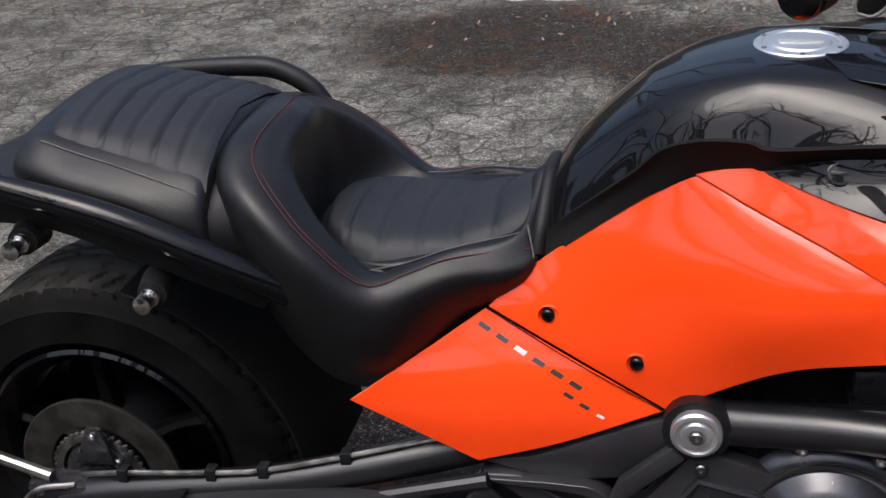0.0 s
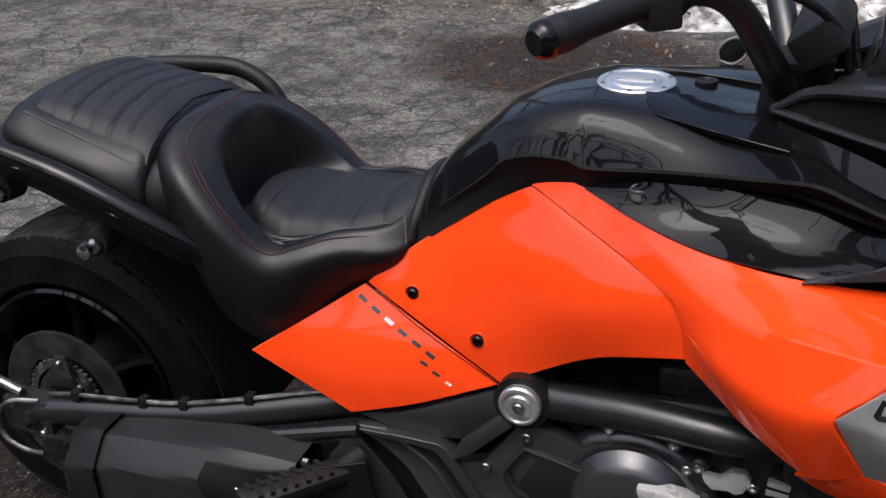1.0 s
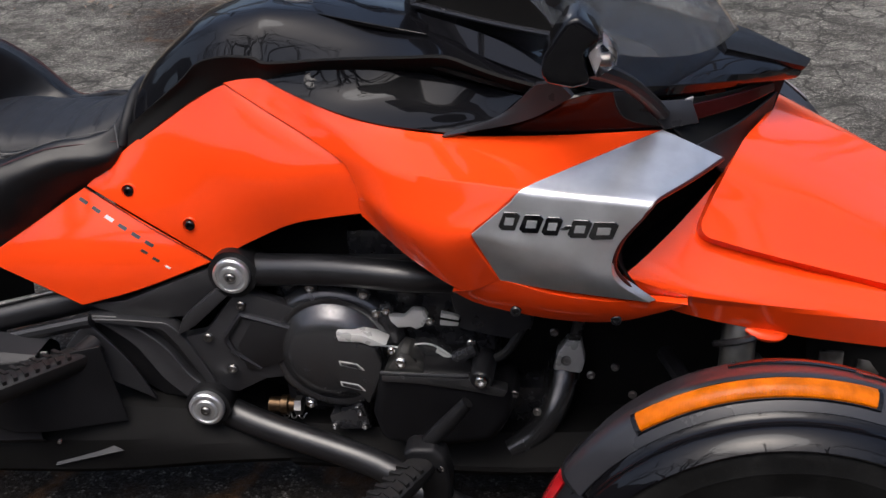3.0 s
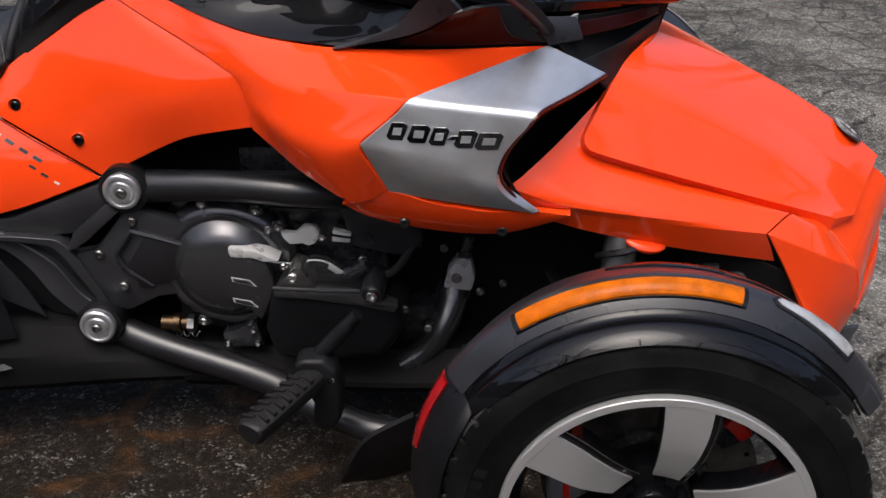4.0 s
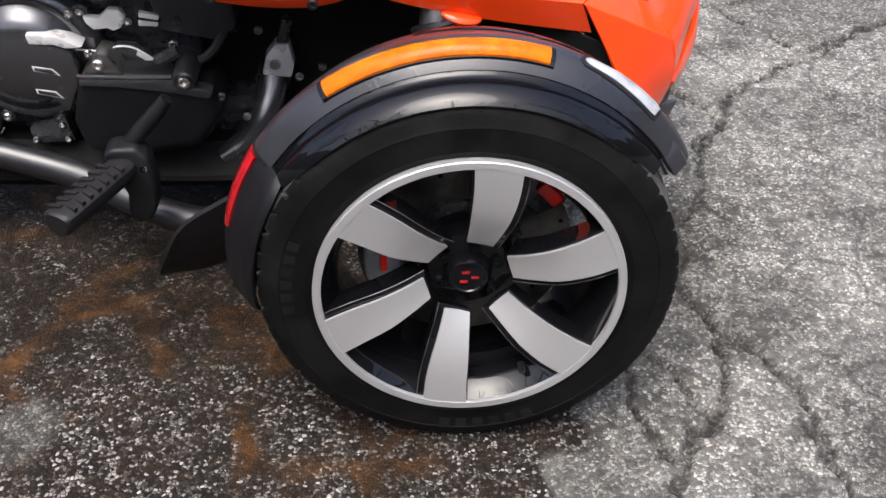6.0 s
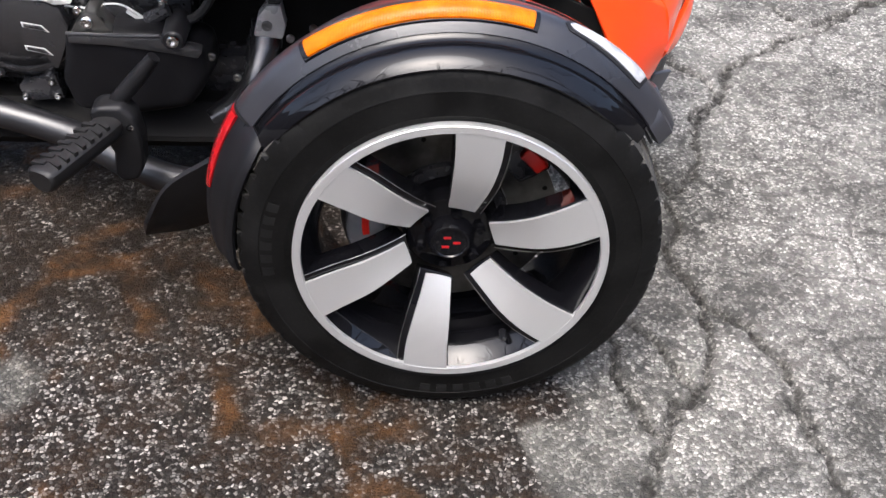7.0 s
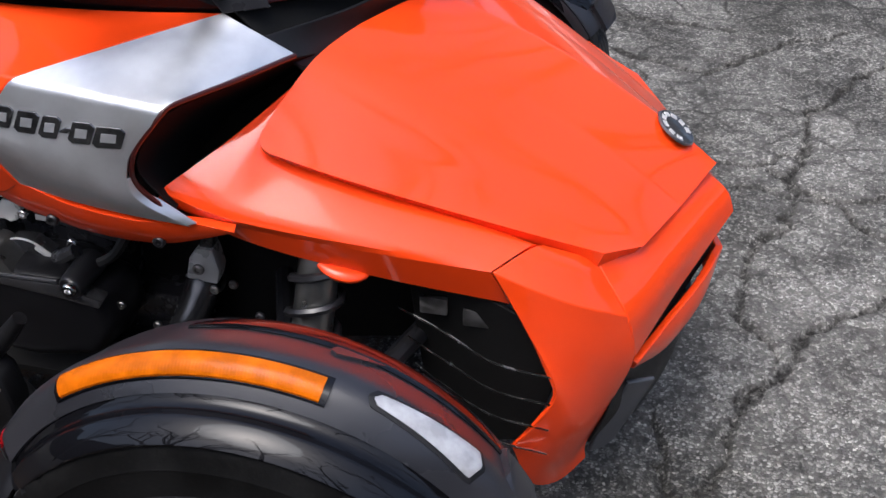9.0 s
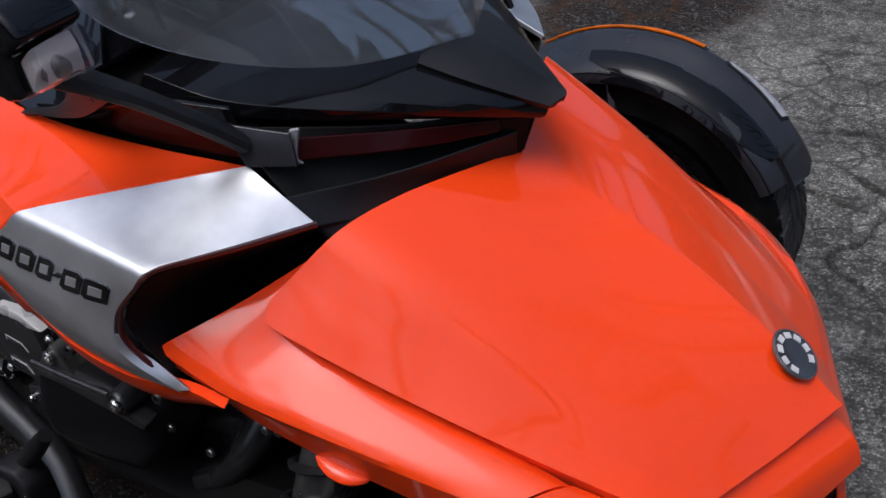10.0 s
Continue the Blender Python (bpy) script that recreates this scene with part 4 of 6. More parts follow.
both("air_duct", coons([(1.643, -.262, .722), (1.60, -.330, .720), (1.550, -.390, .714), (1.532, -.403, .700), (1.505, -.405, .663), (1.499, -.401, .63), (1.53, -.388, .580)], [(1.66, -.19, .70), (1.60, -.20, .66), (1.54, -.22, .62), (1.50, -.25, .57), (1.50, -.25, .55)], [(1.643, -.262, .722), (1.66, -.19, .70)], [(1.53, -.388, .580), (1.50, -.25, .55)], 22, 10), DARK, "dark air intake behind the side cover", .003)
both("duct_floor", coons([(1.51, -.37, .585), (1.58, -.300, .625), (1.65, -.225, .675)], [(1.50, -.24, .56), (1.57, -.20, .60), (1.66, -.16, .66)], [(1.51, -.37, .585), (1.50, -.24, .56)], [(1.65, -.225, .675), (1.66, -.16, .66)], 10, 5), DARK, "", .003)

# front side fairing, nose and bonnet
SEAM_A, SEAM_U = (1.893, -.341, .510), (1.932, -.297, .522)
fold_line = [(1.500, -.372, .574), (1.60, -.371, .552), (1.75, -.361, .532), SEAM_A]
f_top = coons([(1.655, -.233, .697), (1.634, -.272, .666), (1.640, -.302, .626), (1.712, -.302, .593), (1.82, -.283, .553), (1.942, -.272, .508)], fold_line, [(1.655, -.233, .697), (1.585, -.310, .646), (1.530, -.366, .612), (1.508, -.380, .598), (1.500, -.372, .574)], [(1.942, -.272, .508), SEAM_U, SEAM_A], 40, 12)
f_low = coons(fold_line, [(1.50, -.345, .556), (1.60, -.358, .523), (1.75, -.345, .486), (1.915, -.325, .455)], [(1.500, -.372, .574), (1.50, -.345, .556)], [SEAM_A, (1.905, -.333, .482), (1.915, -.325, .455)], 26, 7)
fairing = both("front_side_fairing", joined(f_top, f_low), ORANGE, "glossy orange front side fairing", .008)
for s in (-1, 1):
    v = []
    for u in np.linspace(0, 1, 15):
        h = max(0.0, 1 - (2 * u - 1) ** 2) ** .6
        for a in np.linspace(0, math.pi, 9):
            v.append((1.676 + .072 * u, s * (.340 + .024 * h * math.sin(a)), .502 - .015 * u - .007 * h + .011 * h * math.cos(a)))
    part("spring_cover", (arr(v), grid_faces(15, 9)), ORANGE, trike, "rounded orange spring cover")
def round_corner(geo, nu, nv, fu, fv):
    """The patch with the corner of its first point rounded off over the shares fu and fv of its sides."""
    g = geo[0].reshape(nv, nu, 3)
    v = []
    for j in range(nv):
        for i in range(nu):
            a, b = i / (nu - 1), j / (nv - 1)
            if a < fu and b < fv:
                x, y = 1 - a / fu, 1 - b / fv
                a, b = fu * (1 - x * math.sqrt(1 - y * y / 2)), fv * (1 - y * math.sqrt(1 - x * x / 2))
            p, q = a * (nu - 1), b * (nv - 1)
            i0, j0 = min(int(p), nu - 2), min(int(q), nv - 2)
            p, q = p - i0, q - j0
            v.append((1 - q) * ((1 - p) * g[j0, i0] + p * g[j0, i0 + 1]) + q * ((1 - p) * g[j0 + 1, i0] + p * g[j0 + 1, i0 + 1]))
    return arr(v), geo[1]


BONNET_C = (2.019, -.254, .479)
STEP = np.array((0, .003, .0145))  # the lid stands proud of the fairing by this step
outer = [(1.607, -.337, .627), (1.70, -.327, .594), (1.81, -.308, .556), (1.93, -.280, .513), BONNET_C]
spine = [(1.745, 0, .697), (1.87, 0, .651), (1.98, 0, .595), (2.085, 0, .527), (2.147, 0, .478)]
rear = [outer[0], (1.632, -.294, .664), (1.660, -.246, .700), (1.684, -.175, .708), (1.712, -.10, .706), spine[0]]
nose_edge = [BONNET_C, (2.064, -.198, .458), (2.107, -.09, .459), spine[-1]]
lid = [[tuple(arr(p) + STEP * (1 if p[1] < -.01 else (1, 0, 1))) for p in line] for line in (rear, nose_edge, outer, spine)]
half = round_corner(coons(lid[0], lid[1], lid[2], lid[3], 60, 60, .004, "b"), 60, 60, .07, .055)
bonnet = part("bonnet", thick(joined(half, mirrored(half)), .026, (0.3, 0, 1)), ORANGE, trike, "glossy orange bonnet with a proud edge", .003)
badge_at = Matrix.Translation((2.0861, 0, .5397)) @ Euler((0, radians(36), 0)).to_matrix().to_4x4() @ Matrix.Diagonal((1.2, 1.2, .9, 1))
badge = part("badge", moved(lathe([(-.001, .026), (.0025, .026), (.0035, .024), (.0025, .022), (.002, 0)], 40, "z"), badge_at), DARKPRINT, bonnet, "round black and silver badge")
part("badge_ring", moved(lathe([(.000, .0240), (.0030, .0240), (.0034, .0250), (.0028, .0262), (.000, .0265)], 40, "z", closed=True), badge_at), DULL, badge)
for k in range(10):
    a = 2 * math.pi * k / 10
    if k in (0, 9):
        continue
    tooth = moved(box(.0160, .0222, -.0040, .0040, .0022, .0040), badge_at @ Euler((0, 0, a)).to_matrix().to_4x4())
    part("badge_tooth", tooth, PALE, badge)
nose_top = coons([(2.010, -.245, .477), (2.046, -.197, .468), (2.090, -.096, .474), (2.128, 0, .484)], [(2.071, -.268, .352), (2.112, -.16, .376), (2.150, -.07, .398), (2.181, 0, .418)], [(2.010, -.245, .477), (2.056, -.276, .42), (2.071, -.268, .352)], [(2.128, 0, .484), (2.168, 0, .45), (2.181, 0, .418)], 18, 10)
crest = [(1.8955, -.341, .510), (1.950, -.336, .486), (2.005, -.315, .455), (2.056, -.276, .42)]
brow = coons([(1.944, -.270, .509), (1.985, -.258, .494), (2.010, -.245, .477)], crest, [(1.944, -.270, .509), (1.9345, -.297, .521), (1.8955, -.341, .510)], [(2.010, -.245, .477), (2.056, -.276, .42)], 16, 7)
blade = coons(crest, [(1.927, -.343, .234), (1.950, -.315, .145), (1.985, -.274, .114), (2.019, -.248, .142)], [(1.8955, -.341, .510), (1.94, -.345, .43), (1.980, -.350, .351), (1.958, -.349, .29), (1.927, -.343, .234)], [(2.056, -.276, .42), (2.070, -.268, .352), (2.049, -.259, .27), (2.019, -.254, .18), (2.019, -.248, .142)], 16, 28, .004)
nose = both("nose_panel", joined(nose_top, brow, blade), ORANGE, "glossy orange nose panel", .008)
chin_top = [(2.075, -.262, .335), (2.112, -.17, .345), (2.150, -.08, .352), (2.174, 0, .357)]
both("chin_bar", coons(chin_top, [(2.068, -.25, .315), (2.108, -.17, .292), (2.146, -.08, .298), (2.165, 0, .303)], [chin_top[0], (2.068, -.25, .315)], [chin_top[-1], (2.165, 0, .303)], 16, 6, .006), ORANGE, "orange chin bar", .012, (1, -.3, 0))
both("chin_gap", coons([(2.062, -.265, .355), (2.10, -.16, .378), (2.168, 0, .415)], [(2.062, -.25, .33), (2.10, -.16, .33), (2.155, 0, .34)], [(2.062, -.265, .355), (2.062, -.25, .33)], [(2.168, 0, .415), (2.155, 0, .34)], 14, 4), DARK, "", .004, (1, -.3, 0))
both("air_dam", coons([(2.050, -.262, .31), (2.085, -.18, .285), (2.13, -.07, .27), (2.14, 0, .27)], [(2.020, -.25, .172), (2.06, -.17, .14), (2.10, -.07, .135), (2.11, 0, .135)], [(2.050, -.262, .31), (2.043, -.266, .25), (2.020, -.25, .172)], [(2.14, 0, .27), (2.11, 0, .135)], 14, 10, .006), MATTE, "dark grey plastic air dam", .012, (1, -.3, 0))
# upward facet, its light painted in as a paler grey than the dam
facet = coons([(2.066, -.242, .283), (2.101, -.215, .275)], [(2.021, -.240, .144), (2.041, -.226, .146), (2.056, -.215, .158)], [(2.066, -.242, .283), (2.038, -.244, .209), (2.021, -.240, .144)], [(2.101, -.215, .275), (2.056, -.215, .158)], 8, 12)
both("air_dam_lit_facet", facet, mat("lit_grey_plastic", (.055, .058, .066), .4, coat=.1, grain=.1, grain_scale=700, vary=.1), "facet of the air dam, coloured mid-grey to look lit", .008, (1, -.6, .3), bevel=.003)
grille_top = [(1.78, -.30, .48), (1.86, -.318, .465), (1.93, -.33, .44)]
both("grille", coons(grille_top, [(1.80, -.27, .20), (1.88, -.29, .19), (1.94, -.31, .22)], [grille_top[0], (1.80, -.27, .20)], [grille_top[-1], (1.975, -.325, .35), (1.94, -.31, .22)], 10, 10), DARK, "black side grille with fine bright lines", .006)
for k, dz in enumerate((0, -.045, -.088, -.13)):
    for side in (-1, 1):
        part("grille_line", tube([(1.775 + .01 * k, side * .322, .425 + dz), (1.84, side * .334, .402 + dz), (1.90, side * .343, .374 + dz), (1.974, side * .347, .366 + dz)], .0016, 6), CHROME, trike)
for k in range(3):
    part("radiator_core", bevelled(box(1.80 + .055 * k, 1.835 + .055 * k, -.315, -.308, .415 - .012 * k, .440 - .012 * k), .002), DULL, trike)

# ---------------------------------------------------------------- tank, cockpit and screen
TANK = [  # x; heights and half widths of the middle, shoulder, shelf, crease, hollow and lower edge
    (.668, .744, (.050, .733), (.075, .716), (.092, .698), (.098, .682), (.108, .655)),
    (.715, .804, (.060, .793), (.085, .768), (.104, .740), (.104, .722), (.112, .700)),
    (.790, .868, (.080, .853), (.102, .828), (.119, .800), (.112, .782), (.113, .754)),
    (.825, .887, (.086, .875), (.108, .855), (.126, .831), (.118, .806), (.115, .775)),
    (.870, .902, (.091, .893), (.117, .873), (.134, .845), (.124, .818), (.117, .796)),
    (.925, .913, (.098, .904), (.124, .879), (.142, .846), (.131, .826), (.124, .803)),
    (.950, .914, (.101, .905), (.128, .877), (.147, .839), (.138, .826), (.132, .808)),
    (1.06, .910, (.110, .903), (.147, .882), (.174, .853), (.160, .836), (.132, .818)),
    (1.18, .893, (.120, .890), (.170, .880), (.207, .866), (.185, .846), (.150, .826)),
    (1.245, .880, (.130, .884), (.185, .880), (.232, .874), (.205, .850), (.178, .828)),
    (1.286, .872, (.138, .876), (.198, .872), (.247, .865), (.222, .845), (.200, .828)),
    (1.33, .863, (.155, .866), (.220, .863), (.270, .857), (.252, .842), (.235, .828)),
    (1.39, .852, (.180, .856), (.262, .855), (.304, .852), (.292, .842), (.280, .834)),
]
rows_right = [curve([(x, 0, c), (x, -a[0] * .55, c - (c - a[1]) * .25)] + [(x, -p[0], p[1]) for p in (a, m, b)], 18).tolist() + curve([(x, -p[0], p[1]) for p in (b, d, e)], 9)[1:].tolist() for x, c, a, m, b, d, e in TANK]
cols = [curve([r[k] for r in rows_right], 90) for k in range(26)]
tank_grid = np.stack(cols, 1)
tank_half = tank_grid[:, :18].reshape(-1, 3), grid_faces(90, 18)
tank_under = tank_grid[:, 17:].reshape(-1, 3), grid_faces(90, 9)
tank = part("fuel_tank", thick(joined(tank_half, mirrored(tank_half)), .006, (0, 0, 1)), BLACK, trike, "gloss black fuel tank", sharp=50)
part("tank_underside", thick(joined(tank_under, mirrored(tank_under)), .005, (0, 0, 1)), DARK, tank, "matt black hollow under the tank's edge")
cap_at = Matrix.Translation((.982, 0, .9125)) @ Euler((0, radians(1.5), 0)).to_matrix().to_4x4()
cap = part("filler_cap", moved(lathe([(-.004, .055), (.0005, .055), (.0022, .053), (.0025, .046), (.001, .044), (.001, .036), (.003, .034), (.0034, .03), (.0026, 0)], 48, "z"), cap_at), SILVER, tank, "brushed silver filler cap")
part("cap_latch", bevelled(moved(box(-.026, .026, -.007, .007, .001, .0065), cap_at), .003), SILVER, cap)
for k in range(6):
    a = radians(30 + 60 * k)
    part("cap_screw", moved(lathe([(.0018, .0032), (.0036, .003), (.0036, 0)], 10, "z", (.049 * math.cos(a), .049 * math.sin(a), 0)), cap_at), DULL, cap)
for side in (-1, 1):
    def q(points):
        """The same points on this side of the vehicle."""
        return [(x, -side * y, z) for x, y, z in points]

    plate = coons(q([(1.006, -.054, .9175), (1.09, -.046, .912), (1.165, -.046, .902)]), q([(1.030, -.111, .905), (1.117, -.147, .899), (1.209, -.167, .887)]), q([(1.006, -.054, .9175), (1.014, -.080, .913), (1.030, -.111, .905)]), q([(1.165, -.046, .902), (1.20, -.10, .900), (1.209, -.167, .887)]), 14, 10)
    part("tank_cover_plate", thick(plate, .008, (0, 0, 1)), BLACK, tank, "gloss black cover plate", .002)
    rim_low, rim_top = q([(1.177, -.09, .914), (1.298, -.17, .907), (1.405, -.25, .908)]), q([(1.177, -.09, .914), (1.236, -.12, .950), (1.369, -.22, .981)])
    dash = part("dash_panel", thick(coons(rim_top, rim_low, [rim_top[0], (rim_top[0][0] + .001, rim_top[0][1], rim_top[0][2] - .001)], [rim_top[-1], rim_low[-1]], 14, 6), .01, (0, side, .3)), DARK, trike, "matt black dash panel beside the cockpit")
    part("dash_rim", tube(rim_top, [.007, .012, .013], 8, 18, flat=.8), GREY, dash, "dark grey upper rim")
    part("dash_rim", tube(rim_low, [.007, .0055, .0055], 8, 18, flat=.8), GREY, dash, "dark grey lower rim")
    part("dash_deck", thick(coons(q([(1.236, -.12, .952), (1.30, -.165, .970), (1.369, -.22, .983)]), q([(1.26, -.05, .955), (1.34, -.08, .975), (1.42, -.12, .985)]), q([(1.236, -.12, .952), (1.26, -.05, .955)]), q([(1.369, -.22, .983), (1.42, -.12, .985)]), 10, 6), .006, (0, 0, 1)), MATTE, dash)
    gloss = coons(q([(1.185, -.105, .905), (1.32, -.20, .888), (1.405, -.285, .864)]), q([(1.205, -.150, .884), (1.23, -.165, .879), (1.308, -.23, .867), (1.393, -.295, .857)]), q([(1.185, -.105, .905), (1.205, -.150, .884)]), q([(1.405, -.285, .864), (1.393, -.295, .857)]), 18, 6)
    part("cockpit_panel", thick(gloss, .006, (0, 0, 1)), BLACK, trike, "gloss black panel beside the cockpit", .0015)
    part("cowl_pillar", thick(coons(q([(1.53, -.262, .815), (1.60, -.235, .808)]), q([(1.562, -.264, .772), (1.612, -.243, .775)]), q([(1.53, -.262, .815), (1.562, -.264, .772)]), q([(1.60, -.235, .808), (1.612, -.243, .775)]), 6, 6, .002), .008, (0, side, 0)), GREY, trike, "dark grey pillar under the front cowl", .002)
pocket_top = [(.938, -.134, .808), (1.03, -.153, .827), (1.10, -.162, .834), (1.18, -.172, .832), (1.29, -.215, .824), (1.36, -.272, .826)]
pocket_low = [(.940, -.136, .803), (1.035, -.188, .781), (1.13, -.231, .769), (1.246, -.266, .767)]
pocket_skin = coons(pocket_top, pocket_low, [pocket_top[0], pocket_low[0]], [pocket_top[-1], (1.315, -.270, .790), pocket_low[-1]], 26, 14, -.002)
pocket = both("side_pocket", pocket_skin, BLACK, "gloss black side pocket panel", .005)
knob_y = abs(surface_y(pocket_skin, 1.022, .812))
for side in (-1, 1):
    knob = part("pocket_knob", moved(lathe([(-.004, .015), (.0006, .015), (.0012, .0135), (.0012, .011), (.0002, .0105), (.0002, 0)], 28, "z"), Matrix.Translation((1.022, side * knob_y, .812)) @ Euler((radians(-side * 55), 0, 0)).to_matrix().to_4x4()), BLACK, pocket[0 if side < 0 else 1], "round black fastener")
    part("knob_bar", bevelled(moved(box(-.010, .010, -.0025, .0025, -.001, .0018), Matrix.Translation((1.022, side * knob_y, .812)) @ Euler((radians(-side * 55), 0, 0)).to_matrix().to_4x4()), .0008), BLACK, knob)
both("pocket_trim", coons([(1.246, -.268, .769), (1.325, -.284, .800), (1.380, -.306, .853)], [(1.240, -.272, .764), (1.36, -.296, .796), (1.432, -.312, .838)], [(1.246, -.268, .769), (1.240, -.272, .764)], [(1.380, -.306, .853), (1.41, -.312, .858), (1.432, -.312, .838)], 16, 6), GREY, "dark grey satin trim", .010)
both("lower_cowl", coons([(1.246, -.262, .768), (1.36, -.285, .80), (1.45, -.285, .832), (1.54, -.255, .83)], [(1.248, -.258, .760), (1.40, -.262, .763), (1.559, -.252, .769)], [(1.246, -.262, .768), (1.248, -.258, .760)], [(1.54, -.255, .83), (1.559, -.252, .769)], 14, 8, -.008), BLACK, "black cowl under the cockpit", .006)
part("cockpit_floor", thick(joined(*[g if q < 0 else mirrored(g) for g in [coons([(1.12, 0, .87), (1.30, 0, .845), (1.55, 0, .80)], [(1.18, -.18, .855), (1.35, -.26, .835), (1.55, -.255, .80)], [(1.12, 0, .87), (1.18, -.18, .855)], [(1.55, 0, .80), (1.55, -.255, .80)], 10, 6)] for q in (-1, 1)]), .006, (0, 0, 1)), DARK, trike)

BEAK = [  # x; half width at the brim, brim height, crown height
    (1.44, .275, .850, .868), (1.52, .255, .828, .862), (1.60, .200, .815, .852), (1.68, .125, .804, .832), (1.74, .065, .794, .812), (1.787, .014, .785, .792)]
beak_rows = [curve([(x, 0, c), (x, -w * .55, c - (c - b) * .25), (x, -w * .92, b + (c - b) * .25), (x, -w, b), (x - .006, -w * .96, b - .016), (x - .02, -w * .85, b - .022)], 16).tolist() for x, w, b, c in BEAK]
beak_cols = [curve([r[k] for r in beak_rows], 26) for k in range(16)]
beak_half = np.stack(beak_cols, 1).reshape(-1, 3), grid_faces(26, 16)
beak = part("front_cowl", thick(joined(beak_half, mirrored(beak_half)), .004, (0, 0, 1)), BLACK, trike, "gloss black front cowl under the screen", .002)
part("cowl_tip", thick(joined(*[g if q < 0 else mirrored(g) for g in [coons([(1.650, 0, .852), (1.72, 0, .831), (1.800, 0, .794)], [(1.660, -.082, .836), (1.72, -.062, .816), (1.790, -.022, .787)], [(1.650, 0, .852), (1.654, -.045, .849), (1.660, -.082, .836)], [(1.800, 0, .794), (1.790, -.022, .787)], 12, 8)] for q in (-1, 1)]), .010, (0, 0, 1)), MATTE, beak, "matt black cowl tip", .003)
screen_low = [(1.376, -.308, .972), (1.43, -.297, .915), (1.52, -.245, .875), (1.62, -.150, .852), (1.685, 0, .842)]
screen_top = [(1.372, -.305, 1.000), (1.395, -.265, 1.055), (1.415, -.19, 1.105), (1.43, -.10, 1.135), (1.435, 0, 1.145)]
screen_half = coons(screen_top, screen_low, [screen_top[0], (1.368, -.309, .986), screen_low[0]], [screen_top[-1], (1.57, 0, 1.00), screen_low[-1]], 26, 20, .02)
screen = part("windscreen", thick(joined(screen_half, mirrored(screen_half)), .004, (1, 0, .6)), SCREEN, trike, "smoked clear windscreen", sharp=60)
screen.visible_shadow = False
for side in (-1, 1):
    part("screen_bolt", lathe([(0, .013), (side * .004, .012), (side * .005, .006), (side * .003, 0)], 18, "y", (1.405, side * .300, .975)), MATTE, screen)
    part("screen_bracket", tube([(1.405, side * .290, .972), (1.44, side * .22, .93), (1.46, side * .17, .89)], .012, 8), MATTE, trike)
both("headlamp_recess", coons([(1.545, -.248, .808), (1.66, -.135, .785), (1.765, -.008, .772)], [(1.650, -.248, .700), (1.705, -.10, .690), (1.740, 0, .680)], [(1.545, -.248, .808), (1.58, -.255, .765), (1.650, -.248, .700)], [(1.765, -.008, .772), (1.740, 0, .680)], 16, 8, -.012), DARK, "dark headlamp recess under the cowl", .004, (.4, -.6, .5))
both("headlamp_lens", coons([(1.590, -.225, .795), (1.67, -.130, .780), (1.74, -.045, .770)], [(1.600, -.228, .772), (1.68, -.132, .760), (1.742, -.045, .755)], [(1.590, -.225, .795), (1.600, -.228, .772)], [(1.74, -.045, .770), (1.742, -.045, .755)], 12, 5), mat("dark_red_lens", (.022, .002, .002), .18, spec=.15, coat=.15), "dark red-tinted lamp strip", .004, (.4, -.6, .5))
both("headlamp_bezel", coons([(1.592, -.228, .806), (1.604, -.224, .809)], [(1.588, -.232, .766), (1.607, -.226, .768)], [(1.592, -.228, .806), (1.588, -.232, .766)], [(1.604, -.224, .809), (1.600, -.227, .778), (1.607, -.226, .768)], 5, 8), mat("pale_bezel", (.2, .2, .21), .3, coat=.4), "pale lamp bezel", .006, (.4, -.6, .5))
both("recess_shelf", coons([(1.600, -.262, .745), (1.68, -.15, .742), (1.75, -.02, .745)], [(1.655, -.243, .696), (1.705, -.11, .692), (1.742, 0, .682)], [(1.600, -.262, .745), (1.655, -.243, .696)], [(1.75, -.02, .745), (1.742, 0, .682)], 12, 5, -.004), MATTE, "", .004, (.4, -.6, .5))


def signal_pod(s):
    """A turn signal pod on its stalk, black with a clear lens in front."""
    pod = part("turn_signal", bevelled(prism([(1.427, .982), (1.443, .988), (1.462, .974), (1.475, .957), (1.449, .936), (1.460, .893), (1.436, .886), (1.401, .893), (1.392, .908), (1.397, .933), (1.414, .963)], s * .355, s * .432, .08), .010, 3, 20), BLACK, trike, "gloss black turn signal with a clear lens", sharp=60)
    part("signal_lens", bevelled(prism([(1.452, .934), (1.473, .954), (1.494, .930), (1.494, .916), (1.464, .896)], s * .362, s * .426, .16), .006, 2), CLEAR, pod, "clear lens")
    part("signal_reflector", bevelled(prism([(1.454, .930), (1.466, .944), (1.472, .925), (1.464, .902)], s * .372, s * .416), .003), PALE, pod)
    part("signal_bulb", lathe([(0, .008), (.012, .008), (.016, 0)], 14, "x", (1.470, s * .400, .922)), DULL, pod)
    part("signal_stalk", tube([(1.455, s * .385, .905), (1.500, s * .34, .872), (1.535, s * .29, .828), (1.555, s * .255, .795)], [.020, .016, .015, .015], 10, flat=.7), MATTE, pod)


for s in (-1, 1):
    signal_pod(s)


